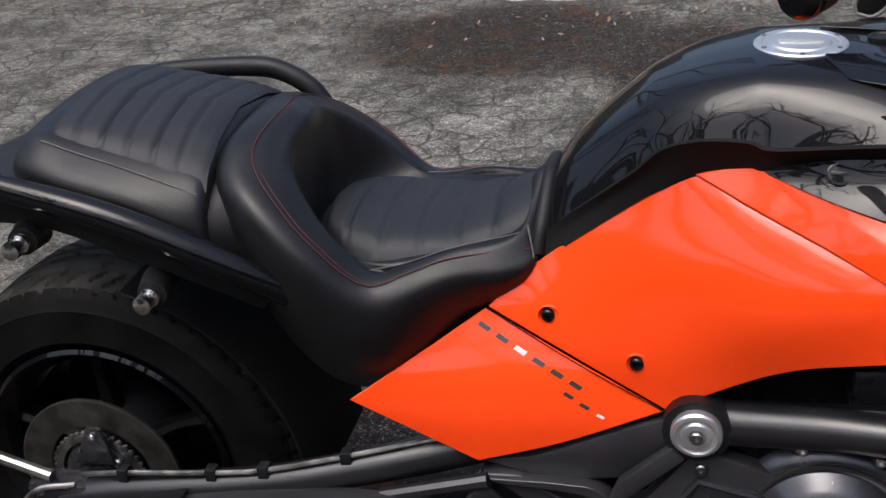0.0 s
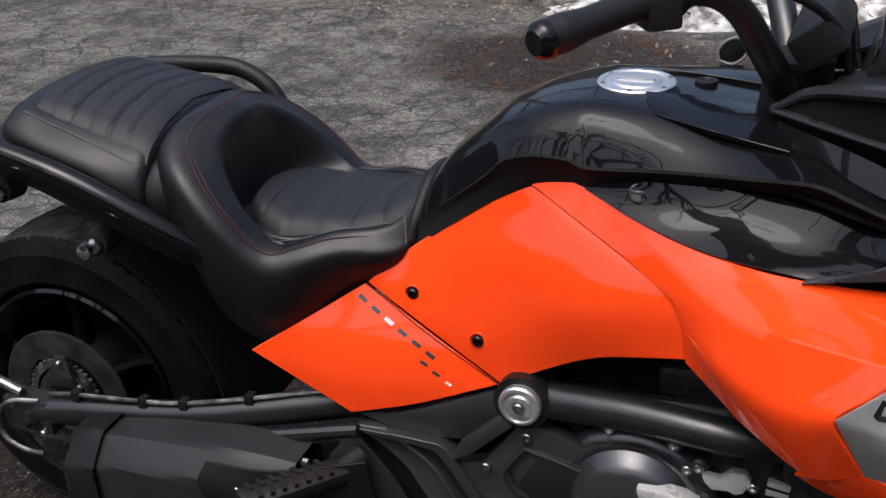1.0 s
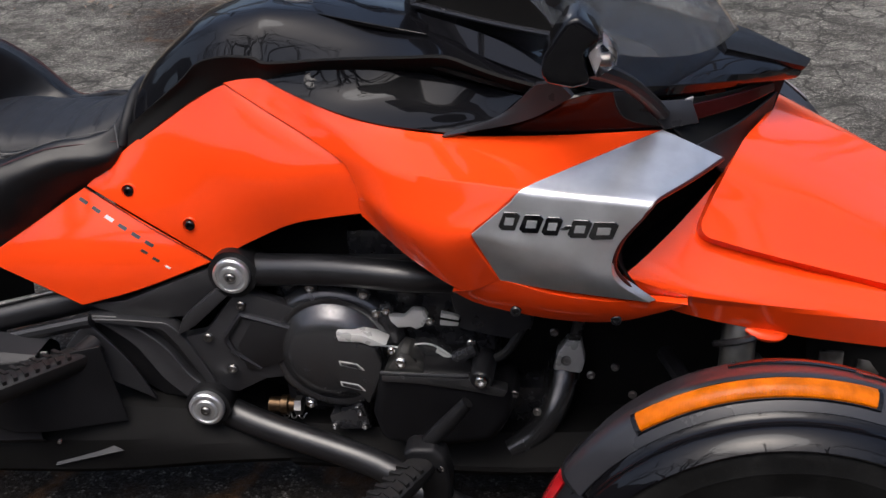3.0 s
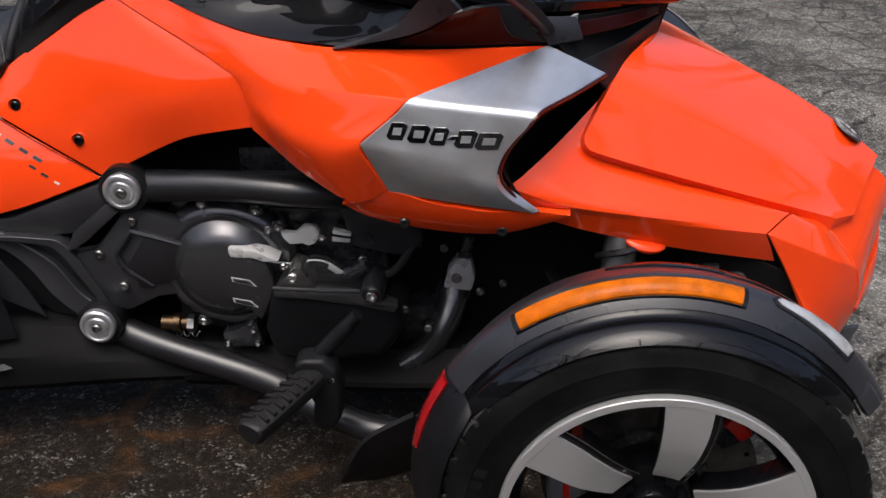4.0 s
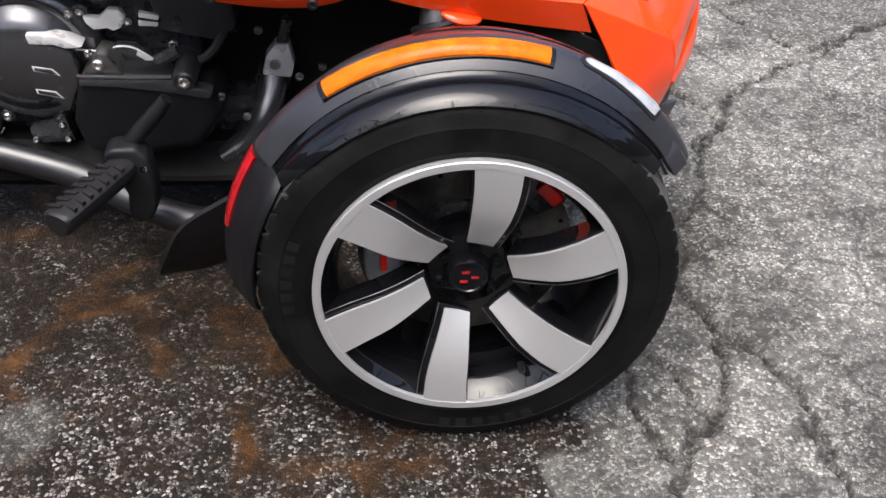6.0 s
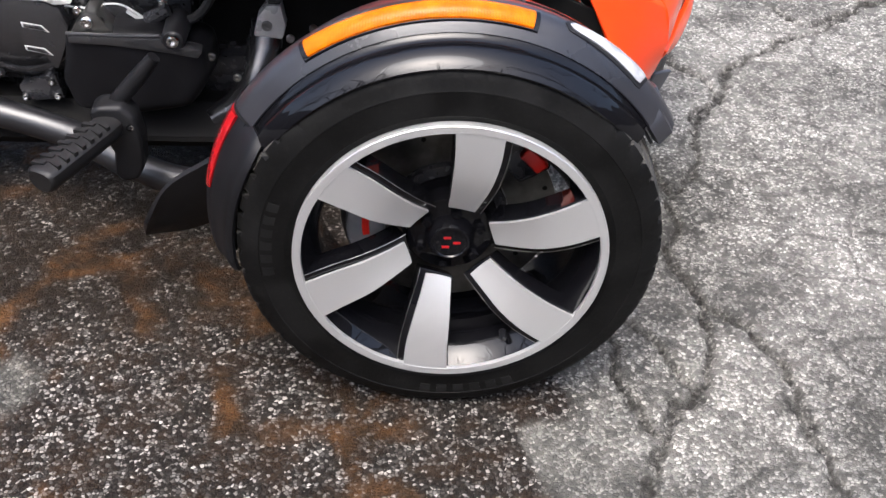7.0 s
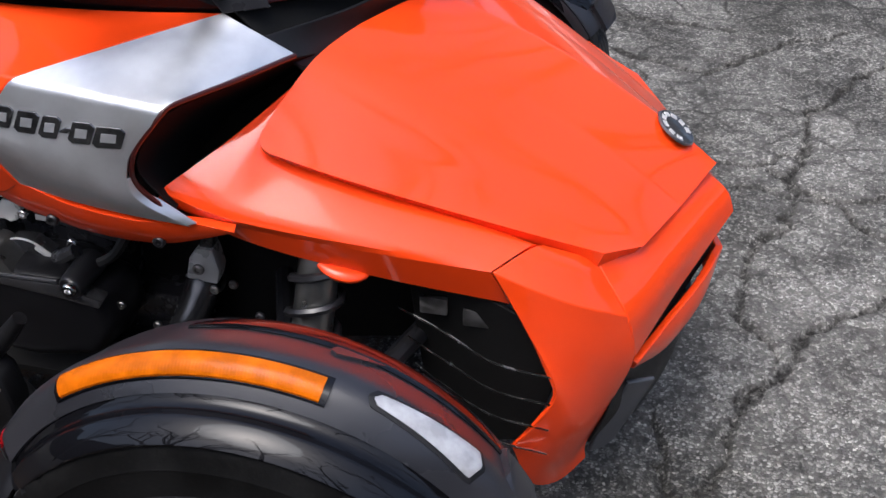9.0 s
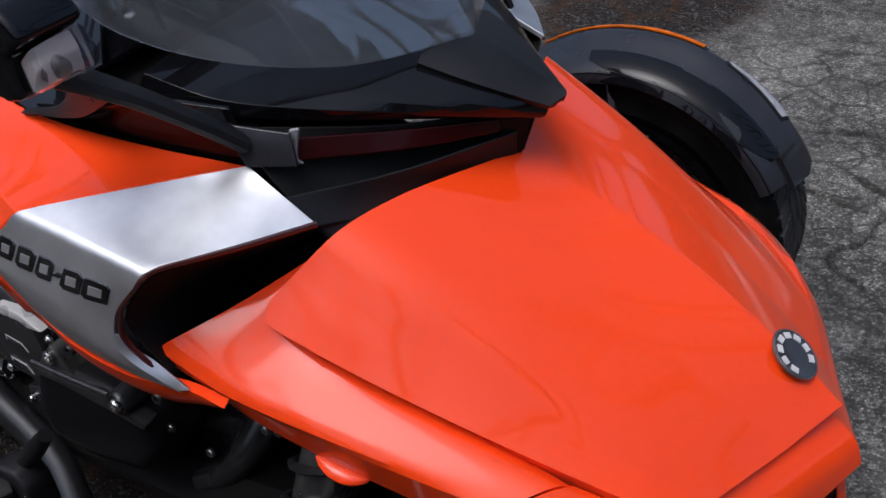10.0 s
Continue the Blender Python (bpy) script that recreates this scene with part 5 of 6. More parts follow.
def handlebar(s):
    end, inner = (.962, s * .375, 1.072), (1.045, s * .245, 1.085)
    bar = part("handlebar", tube([inner, (1.10, s * .19, 1.085), (1.135, s * .145, 1.055), (1.165, s * .095, .985), (1.185, s * .05, .930)], [.016, .017, .018, .019, .020], 14, 24), SATIN, trike, "satin black handlebar")
    a, b = Vector(end), Vector(inner)
    part("grip", tube([end, tuple(a.lerp(b, .12)), tuple(a.lerp(b, .14)), tuple(a.lerp(b, .5)), tuple(a.lerp(b, .98)), inner], [.021, .0225, .0185, .0185, .0185, .02], 18, 40), GRIPRUBBER, bar, "black rubber hand grip")
    part("bar_end", tube([tuple(a.lerp(b, -.08)), tuple(a.lerp(b, -.03)), tuple(a.lerp(b, .03))], [.014, .021, .0225], 18, 8), BLACK, bar)
    c = a.lerp(b, .98)
    part("switch_housing", tube([tuple(c), tuple(a.lerp(b, 1.1)), tuple(a.lerp(b, 1.3)), tuple(a.lerp(b, 1.42))], [.022, .03, .031, .022], 14, 12), MATTE, bar, "black switch housing")
    part("switch_box", bevelled(moved(box(-.03, .03, -.022, .022, -.034, .01), Matrix.Translation(a.lerp(b, 1.12)) @ Euler((0, 0, radians(-57 * -s))).to_matrix().to_4x4()), .008), MATTE, bar)
    part("brake_lever", tube([tuple(a.lerp(b, 1.3) + Vector((.04, 0, -.005))), tuple(a.lerp(b, .7) + Vector((.07, 0, -.01)))], [.008, .006], 8), SATIN, bar) if s > 0 else None


for s in (-1, 1):
    handlebar(s)
part("bar_clamp", bevelled(moved(box(-.032, .032, -.10, .10, -.024, .024), Matrix.Translation((1.225, 0, 1.00)) @ Euler((0, radians(-35), 0)).to_matrix().to_4x4()), .010), MATTE, trike, "black handlebar clamp block")
part("steering_stem", tube([(1.19, 0, .86), (1.20, 0, .96)], .045, 16), MATTE, trike)
part("instrument_pod", bevelled(prism([(1.27, .93), (1.30, 1.0), (1.345, 1.02), (1.36, .93)], -.10, .10), .012), MATTE, trike, "black instrument pod")
part("instrument_face", bevelled(prism([(1.288, .977), (1.296, .997), (1.298, .996), (1.290, .976)], -.085, .085), .001), BLACK, trike)
part("key_switch", lathe([(-.01, .016), (.003, .016), (.004, .012), (.002, .010), (.002, 0)], 20, "z", (1.075, .02, .910)), MATTE, trike)
for side in (-1, 1):
    part("brake_hose", tube([(1.08, side * .20, 1.07), (1.15, side * .16, 1.09), (1.24, side * .09, 1.03), (1.27, side * .05, .93)], .006, 8), MATTE, trike)
leaf = [(1.062, .885), (1.060, .900), (1.070, .914), (1.085, .921), (1.100, .918), (1.106, .905), (1.098, .890), (1.082, .880)]
blade = part("tank_loop", bevelled(prism(leaf, .212, .218), .002), MATTE, trike, "small dark loop with a pale rim beyond the tank")
part("loop_rim", tube([(x, .212, z) for x, z in leaf + leaf[:1]], .0028, 6, 40), mat("pale_grey_rubber", (.16, .16, .15), .6, vary=.2), blade, "pale rim")

# ---------------------------------------------------------------- seats
RINGS = [  # half outlines from the nose round the side to the back: skirt, side, roll, stitched rim, bowl edge, bowl, floor
    [(.662, 0, .640), (.655, -.090, .630), (.57, -.125, .570), (.514, -.150, .530), (.457, -.165, .505), (.39, -.180, .530), (.325, -.168, .600), (.285, -.140, .680), (.268, -.10, .730), (.262, -.05, .750), (.262, 0, .760)],
    [(.672, 0, .700), (.664, -.112, .652), (.57, -.152, .625), (.514, -.180, .598), (.457, -.200, .572), (.378, -.208, .630), (.308, -.190, .705), (.268, -.155, .775), (.252, -.11, .800), (.250, -.055, .812), (.250, 0, .815)],
    [(.672, 0, .740), (.666, -.120, .672), (.57, -.164, .668), (.514, -.190, .652), (.457, -.209, .638), (.380, -.212, .715), (.318, -.187, .783), (.283, -.150, .820), (.270, -.105, .841), (.270, -.055, .851), (.275, 0, .855)],
    [(.667, 0, .757), (.660, -.112, .688), (.564, -.147, .690), (.512, -.170, .680), (.457, -.189, .672), (.393, -.190, .732), (.345, -.166, .785), (.312, -.130, .822), (.303, -.09, .841), (.308, -.05, .852), (.314, 0, .857)],
    [(.655, 0, .752), (.645, -.103, .706), (.562, -.132, .698), (.508, -.146, .684), (.458, -.158, .677), (.406, -.160, .726), (.366, -.139, .772), (.336, -.104, .815), (.328, -.07, .834), (.330, -.04, .844), (.334, 0, .848)],
    [(.652, 0, .748), (.641, -.099, .703), (.558, -.126, .693), (.508, -.139, .679), (.463, -.150, .671), (.415, -.150, .716), (.377, -.129, .760), (.349, -.094, .800), (.342, -.062, .818), (.343, -.035, .827), (.347, 0, .831)],
    [(.645, 0, .735), (.632, -.095, .698), (.552, -.122, .688), (.51, -.132, .683), (.470, -.138, .680), (.428, -.134, .683), (.392, -.116, .686), (.363, -.085, .690), (.353, -.058, .693), (.350, -.03, .695), (.350, 0, .695)],
    [(.630, 0, .722), (.612, -.060, .700), (.55, -.078, .682), (.515, -.085, .673), (.47, -.090, .667), (.44, -.090, .670), (.41, -.078, .678), (.388, -.058, .685), (.378, -.04, .688), (.374, -.02, .690), (.373, 0, .690)],
    [(.54, 0, .685), (.537, -.008, .685), (.533, -.012, .685), (.528, -.014, .685), (.522, -.015, .685), (.516, -.014, .685), (.51, -.012, .685), (.504, -.01, .685), (.50, -.007, .685), (.497, -.004, .685), (.495, 0, .685)],
]
RINGS = [[(x, y, z - (.014 * min(1, max(0, (z - .76) / .07)) if k > 1 else 0)) for x, y, z in r] for k, r in enumerate(RINGS)]
seat_rows = [curve(r, 40) for r in RINGS]
seat_cols = [curve([r[k] for r in seat_rows], 60) for k in range(40)]
seat_half = np.stack(seat_cols, 1).reshape(-1, 3), grid_faces(60, 40)
seat = part("rider_seat", joined(seat_half, mirrored(seat_half)), LEATHER, trike, "black leather bucket seat with dark red stitching", sharp=70)


def ribbed_pad(x0, x1, rise, half, count, n=72, m=26, lean=0.0):
    """A padded cushion with soft ribs across it."""
    v = []
    for i in range(n):
        u = i / (n - 1)
        for j in range(m):
            w = 2 * j / (m - 1) - 1
            e = min(1, 6 * u, 6 * (1 - u)) ** .5 * min(1, 5 * (1 - abs(w))) ** .5
            x = x0 + (x1 - x0) * u + lean * abs(w)
            rib = abs(math.sin(math.pi * count * u))
            v.append((x, w * half(u), rise(u, w) + .006 * e * (.3 + .7 * min(1, rib * 3.2)) - .024 * abs(w) ** 9 - .02 * max(0, 1 - 18 * u)))
    return arr(v), grid_faces(n, m)


PAD_Z = ([0, .06, .2, .38, .62, .84, 1], [.702, .708, .703, .695, .692, .711, .738])
PAD_DROP = ([0, .3, .55, .8, 1], [.010, .010, .003, .012, .030])
pad = ribbed_pad(.352, .652, lambda u, w: np.interp(u, *PAD_Z) - w * w * np.interp(u, *PAD_DROP), lambda u: np.interp(u, [0, .03, .08, .16, .3, .65, 1], [.050, .072, .095, .114, .128, .116, .090]), 6, lean=.010)
part("seat_pad", thick(pad, .026, (0, 0, 1)), PADDING, seat, "ribbed black seat pad", sharp=60)
for offset, mtl in ((.0, THREAD), (.0075, THREAD)):
    for side in (1, -1):
        line = [(x + .5 * offset, side * (y + offset), z + .002 - offset * .3) for x, y, z in RINGS[3][1:]]
        part("stitching", tube(line, .0008, 5, 60), mtl, seat, "dark red stitching")
for side in (1, -1):
    part("stitching", tube([(x, side * y, z + .0008) for x, y, z in RINGS[4][1:5]], .0008, 5, 30), THREAD_GREY, seat, "grey stitching")
    part("stitching", tube([(.655, side * -.098, .716), (.660, side * -.109, .698), (.664, side * -.118, .680)], .0013, 5, 14), THREAD_GREY, seat, "grey stitching")
part("seat_nose_roll", tube([(.666, -.108, .680), (.672, -.088, .715), (.676, -.04, .750), (.677, 0, .758), (.676, .04, .750), (.672, .088, .715), (.666, .108, .680)], .010, 12, 40), MATTE, seat)
PILLION = [  # x; crown, seam (half width, height), base (half width, height)
    (-.018, .836, (.100, .832), (.150, .806)), (-.012, .858, (.124, .850), (.166, .812)), (.004, .872, (.142, .859), (.180, .812)), (.035, .874, (.156, .858), (.192, .806)),
    (.085, .868, (.162, .843), (.200, .796)), (.14, .860, (.168, .828), (.203, .781)), (.20, .851, (.174, .809), (.204, .757)), (.250, .840, (.176, .790), (.199, .722)), (.262, .812, (.166, .765), (.188, .705))]
pil_rows = [curve([(x, 0, c), (x, -a[0] * .5, c - (c - a[1]) * .22), (x, -a[0] * .85, c - (c - a[1]) * .66), (x, -a[0], a[1]), (x, -b[0] * .985, (a[1] + b[1]) / 2), (x, -b[0], b[1]), (x, -b[0] * .9, b[1] - .02)], 24).tolist() for x, c, a, b in PILLION]
pil_cols = [curve([r[k] for r in pil_rows], 60) for k in range(24)]
pil_half = np.stack(pil_cols, 1).reshape(-1, 3), grid_faces(60, 24)
pillion = part("passenger_seat", thick(joined(pil_half, mirrored(pil_half)), .02, (0, 0, 1)), LEATHER, trike, "black padded passenger seat with red stitching", sharp=70)
ribs = []
for i in range(64):
    u = i / 63
    x = .026 + .220 * u
    c, ha, hz = (np.interp(x, [p[0] for p in PILLION], q) for q in ([p[1] for p in PILLION], [p[2][0] for p in PILLION], [p[2][1] for p in PILLION]))
    for w in np.linspace(-1, 1, 25):
        a = abs(w) * .95
        drop = np.interp(a, [0, .5, .85, 1], [0, .22, .66, 1])
        e = min(1, 8 * u, 8 * (1 - u)) ** .5 * min(1, 6 * (1 - abs(w)) + .02) ** .5
        ribs.append((x + .012 * abs(w), w * .95 * ha, c - (c - hz) * drop + .003 - .010 * abs(w) ** 10 + .006 * e * (.3 + .7 * min(1, 2 * abs(math.sin(math.pi * 6 * u))))))
part("pillion_pad", thick((arr(ribs), grid_faces(64, 25)), .012, (0, 0, 1)), PADDING, pillion, "ribbed black pad", sharp=60)
for side in (1, -1):
    part("stitching", tube([(x, side * -(a[0] + .001), a[1] + .0012) for x, c, a, b in PILLION[3:8]], .0011, 5, 40), THREAD_GREY, pillion, "grey stitching")
    part("stitching", tube([(.010, side * -.163, .842), (.035, side * -.180, .838), (.085, side * -.190, .822), (.14, side * -.196, .805), (.178, side * -.202, .786), (.198, side * -.206, .766)], .0012, 5, 50), THREAD, pillion, "dark red stitching")
part("seat_gusset", loft([[(x, -w, z0), (x, -w * .93, z1), (x, 0, z2), (x, w * .93, z1), (x, w, z0)] for x, w, z0, z1, z2 in ((.225, .178, .68, .76, .815), (.268, .184, .66, .775, .834), (.31, .172, .65, .762, .820))], 10, 24), MATTE, trike, "black gusset between the seats")

# ---------------------------------------------------------------- tail, rear wheel, swingarm and silencer
REAR = (-.030, .303)
for s in (-1, 1):
    rear_end = [(-.16, s * .195, .848), (-.06, s * .225, .842), (.01, s * .232, .827)] if s < 0 else []
    part("tail_rail", tube(rear_end + [(.158, s * .235, .785), (.30, s * .215, .708), (.37, s * .185, .650)], [.014, .016, .018, .019, .020, .018], 12, 30), BLACK, trike, "black tail rail")
part("tail_plate", thick(coons([(-.06, -.215, .820), (.05, -.225, .802), (.20, -.220, .750), (.34, -.190, .660)], [(-.05, -.210, .768), (.06, -.22, .760), (.18, -.22, .714), (.315, -.185, .632)], [(-.06, -.215, .820), (-.05, -.210, .768)], [(.34, -.190, .660), (.315, -.185, .632)], 16, 6), .010), MATTE, trike, "black tail bracket", .0025)
for side in (-1, 1):
    for x, y, z in ((.195, .246, .683), (.030, .246, .756)):
        stub = part("mount_boss", tube([(x - .01, side * .20, z - .004), (x, side * .244, z)], [.024, .019], 14), MATTE, trike)
        part("mount_stud", lathe([(side * 0, .013), (side * .006, .013), (side * .008, .009), (side * .018, .009), (side * .020, .0125), (side * .028, .012), (side * .030, .006), (side * .032, 0)], 18, "y", (x, side * y, z)), CHROME, stub, "bright steel mounting stud")
rail = [(-.02, .135, .775), (-.02, .143, .812), (-.002, .153, .834), (.06, .168, .844), (.19, .182, .843), (.24, .186, .832), (.285, .184, .803), (.315, .18, .755)]
part("grab_rail", tube(rail, [.011, .013, .014, .015, .016, .015, .014], 14, 50), MATTE, trike, "matt black grab rail")
part("rear_mudguard", thick(coons([(-.42, -.12, .60), (-.28, -.13, .72), (-.10, -.13, .775), (.12, -.13, .745)], [(-.42, .12, .60), (-.28, .13, .72), (-.10, .13, .775), (.12, .13, .745)], [(-.42, -.12, .60), (-.42, .12, .60)], [(.12, -.13, .745), (.12, .13, .745)], 18, 8), .006, (0, 0, 1)), MATTE, trike, "black rear mudguard")
part("under_seat_tray", bevelled(box(.20, .60, -.12, .12, .615, .66), .02), DARK, trike)




def rear_wheel():
    c = (REAR[0], 0, REAR[1])
    wheel = part("rear_wheel", lathe([(-.108, .192), (-.112, .198), (-.108, .204), (-.09, .198), (-.06, .178), (.06, .178), (.09, .198), (.108, .204), (.112, .198), (.108, .192), (.08, .172), (-.08, .172)], 72, "y", c, True), BLACK, trike, "black rear wheel")
    walls, tread = tyre_geo(.304, .225, .200, REAR[0], REAR[1], 0, 440, -1)
    tyre = part("tyre", walls, RUBBER, wheel, "wide black rear tyre")
    part("tread", tread, TREAD, tyre, "blocky worn tread")
    part("hub", lathe([(-.10, .035), (-.098, .06), (-.03, .075), (.03, .075), (.1, .05), (.1, 0)], 30, "y", c), SATIN, wheel)
    for k in range(5):
        a = radians(20 + 72 * k)
        p = [(REAR[0] + r * math.cos(a + d), -.055, REAR[1] + r * math.sin(a + d)) for r, d in ((.06, 0), (.12, .04), (.182, 0))]
        part("spoke", tube(p, [.026, .018, .024], 8, 8, flat=.6), DARKRIM, wheel)
    part("drive_pulley", lathe([(.06, .03), (.06, .165), (.085, .168), (.09, .150), (.095, .05), (.095, 0)], 48, "y", c), DARKRIM, wheel, "black drive pulley")
    part("brake_disc", lathe([(-.130, .085), (-.130, .132), (-.136, .132), (-.136, .085)], 60, "y", c, True), DARKSTEEL, trike, "steel rear brake disc")
    # brighter steel ring drawn as the highlight along the disc's rim
    part("disc_rim_highlight", lathe([(-.1345, .1305), (-.1345, .1328), (-.1368, .1328), (-.1368, .1305)], 60, "y", c, True), STEEL, trike)
    ring = part("sensor_ring", lathe([(-.137, .062), (-.137, .072), (-.143, .072), (-.143, .062)], 48, "y", c, True), DULL, trike)
    for k in range(40):
        a = 2 * math.pi * k / 40
        part("sensor_tooth", box(REAR[0] + .075 * math.cos(a) - .003, REAR[0] + .075 * math.cos(a) + .003, -.143, -.137, REAR[1] + .075 * math.sin(a) - .003, REAR[1] + .075 * math.sin(a) + .003), DULL, ring)
    part("disc_carrier", lathe([(-.10, .03), (-.132, .06), (-.145, .055), (-.15, .03), (-.15, 0)], 24, "y", c), CASE, trike)
    for k in range(5):
        a = radians(36 + 72 * k)
        bolt(trike, REAR[0] + .048 * math.cos(a), -.146, REAR[1] + .048 * math.sin(a), .008, DULL, "disc_bolt")
    part("brake_caliper", bevelled(moved(box(-.045, .045, -.165, -.115, -.025, .03), Matrix.Translation((REAR[0] - .02, 0, REAR[1] - .11))), .01), CASE, trike, "black rear brake caliper")


rear_wheel()
# dark plate added so no ground shows between the tyre and side panel
arc = arr([(REAR[0] + .338 * math.cos(a), y, REAR[1] + .338 * math.sin(a)) for a in np.linspace(-.15, 1.25, 24) for y in np.linspace(-.13, .13, 7)])
part("rear_gap_plate", thick((arc, grid_faces(24, 7)), .004, (1, 0, .6)), DARK, trike, "black curved plate added to close the gap before the rear tyre")
for side in (-1, 1):
    arm = [(-.045, side * .205, .312), (.05, side * .205, .330), (.26, side * .200, .356), (.40, side * .186, .380), (.54, side * .165, .408), (.68, side * .14, .44)]
    swing = part("swingarm", tube(arm, [.025, .025, .0245, .025, .027, .028], 18, 44), SATIN, trike, "satin black swingarm tube")
    part("axle_block", bevelled(box(-.10, .0, side * .225, side * .18, .275, .345), .010), CASE, swing)
    part("axle_nut", lathe([(0, .017), (side * .012, .017), (side * .012, .010), (side * .02, .009), (side * .02, 0)], 6, "y", (REAR[0] - .01, side * .226, .31)), SATIN, swing)
    for x, z in ((-.075, .335), (-.02, .282)):
        bolt(swing, x, side * .225, z, .007, CHROME, s=side)
line = [(-.02, -.195, .345), (.06, -.212, .367), (.20, -.212, .378), (.28, -.210, .387), (.40, -.196, .409), (.54, -.175, .437)]
hose = part("brake_line", tube(line, .0042, 8, 44), DULL, trike, "grey brake line clipped along the swingarm")
for k in (1, 2, 3, 4):
    p = line[k]
    part("line_clip", bevelled(box(p[0] - .008, p[0] + .008, p[1] - .006, p[1] + .012, p[2] - .012, p[2] + .008), .002), MATTE, hose)
part("cable_loop", tube([(-.02, -.22, .345), (-.07, -.235, .345), (-.105, -.235, .31), (-.10, -.235, .265), (-.06, -.235, .245), (-.02, -.235, .245)], .0045, 8, 30), DULL, trike, "grey cable loop at the axle")
part("torque_rod", tube([(-.22, -.20, .395), (-.06, -.212, .352)], .009, 10), DULL, trike)
part("sensor_plate", bevelled(prism([(-.055, .335), (-.025, .40), (.0, .40), (.01, .335)], -.158, -.15), .003), CASE, trike)
bolt(trike, -.013, -.158, .388, .006, CHROME)


def can_section(x, y0, y1, z0, z1, c):
    return [(x, y0, z0 + c), (x, y0, z1 - c * 1.6), (x, y0 + c * 1.4, z1), (x, y1 - c, z1), (x, y1, z1 - c), (x, y1, z0 + c), (x, y1 - c, z0), (x, y0 + c, z0)]


can = part("silencer", loft([can_section(x, y0, -.19, z0, z1, .025) for x, y0, z0, z1 in ((.155, -.315, .20, .348), (.26, -.322, .195, .362), (.42, -.322, .190, .372), (.52, -.312, .190, .362))], 14, 48, True, True), CANPAINT, trike, "black box-shaped silencer", sharp=20)
part("silencer_end", loft([can_section(x, y0, -.185, z0, z1, .03) for x, y0, z0, z1 in ((.085, -.300, .210, .330), (.10, -.318, .200, .345), (.165, -.325, .192, .358))], 8, 48, True, True), MATTE, can, "black end cap", sharp=20)
part("end_closure", bevelled(prism([(.087, .215), (.087, .325), (.092, .325), (.092, .215)], -.295, -.19), .001), DARK, can)
part("heat_shield", thick(coons([(.385, -.318, .368), (.50, -.316, .372), (.63, -.255, .372)], [(.41, -.338, .285), (.50, -.338, .245), (.66, -.262, .225)], [(.385, -.318, .368), (.375, -.336, .335), (.41, -.338, .285)], [(.63, -.255, .372), (.66, -.262, .225)], 14, 10, .004), .006), SHIELD_AND_SHADE, can, "matt black heat shield", bevel=.002)
bolt(can, .445, -.330, .338, .005, CHROME)
bolt(can, .545, -.300, .205, .005, CHROME)
part("belly_pan", loft([can_section(x, y0, -.02, z0, z1, .03) for x, y0, z0, z1 in ((.40, -.31, .115, .235), (.60, -.285, .105, .25), (.80, -.24, .10, .21), (.95, -.22, .10, .18))], 12, 48, True, True), DARK, trike, "black belly pan", sharp=20)
part("belly_pan", loft([can_section(x, y0, -.02, z0, z1, .03) for x, y0, z0, z1 in ((.93, -.22, .09, .18), (1.10, -.215, .085, .17), (1.35, -.215, .085, .17), (1.56, -.20, .10, .18))], 12, 48, True, True), DARK, trike, "black front belly pan", sharp=20)
part("pan_fin", thick(coons([(.53, -.285, .165), (.62, -.275, .185)], [(.525, -.30, .150), (.65, -.285, .178)], [(.53, -.285, .165), (.525, -.30, .150)], [(.62, -.275, .185), (.65, -.285, .178)], 6, 4), .004, (0, -.3, 1)), GREY, trike)
part("shift_rod", tube([(.26, -.235, .352), (.40, -.25, .352), (.53, -.255, .352)], .0055, 8), DULL, trike, "grey linkage rod")
part("lower_strut", tube([(.45, -.215, .36), (.60, -.21, .395)], .012, 10), SATIN, trike)


# ---------------------------------------------------------------- frame, foot pegs and engine
part("upper_frame_tube", tube([(.85, -.165, .487), (.905, -.185, .490), (1.03, -.214, .507), (1.17, -.236, .510), (1.28, -.20, .49), (1.38, -.15, .46)], [.03, .026, .025, .025, .025], 18, 34), SATIN, trike, "satin black frame tube")
part("lower_frame_tube", tube([(.80, -.190, .212), (.90, -.215, .188), (1.09, -.255, .152), (1.20, -.31, .130), (1.30, -.35, .122), (1.45, -.36, .118)], [.027, .025, .025, .025, .025, .024], 18, 40), SATIN, trike, "satin black lower frame tube")
both("far_frame_tube", tube([(.84, -.17, .49), (1.19, -.18, .50)], .02, 10), SATIN, "", .001, bevel=0)
washer(trike, .868, -.223, .495)
washer(trike, .795, -.240, .240)
part("pivot_boss", tube([(.868, -.15, .492), (.868, -.214, .494)], .042, 24), MATTE, trike)
part("pivot_boss", tube([(.795, -.15, .236), (.795, -.230, .239)], .040, 24), MATTE, trike)
hanger = part("frame_plate", bevelled(prism([(.585, .418), (.66, .428), (.76, .470), (.84, .500), (.868, .47), (.83, .435), (.77, .40), (.73, .395), (.645, .400)], -.195, -.170), .006), CAST, trike, "cast black frame plate")
part("hanger_arm", thick(coons([(.590, -.205, .402), (.665, -.205, .345), (.715, -.208, .275), (.775, -.212, .225)], [(.640, -.205, .402), (.715, -.205, .35), (.760, -.208, .29), (.795, -.212, .265)], [(.590, -.205, .402), (.640, -.205, .402)], [(.775, -.212, .225), (.795, -.212, .265)], 18, 5, .003), .022), CAST, trike, "cast black foot rest hanger", .003)
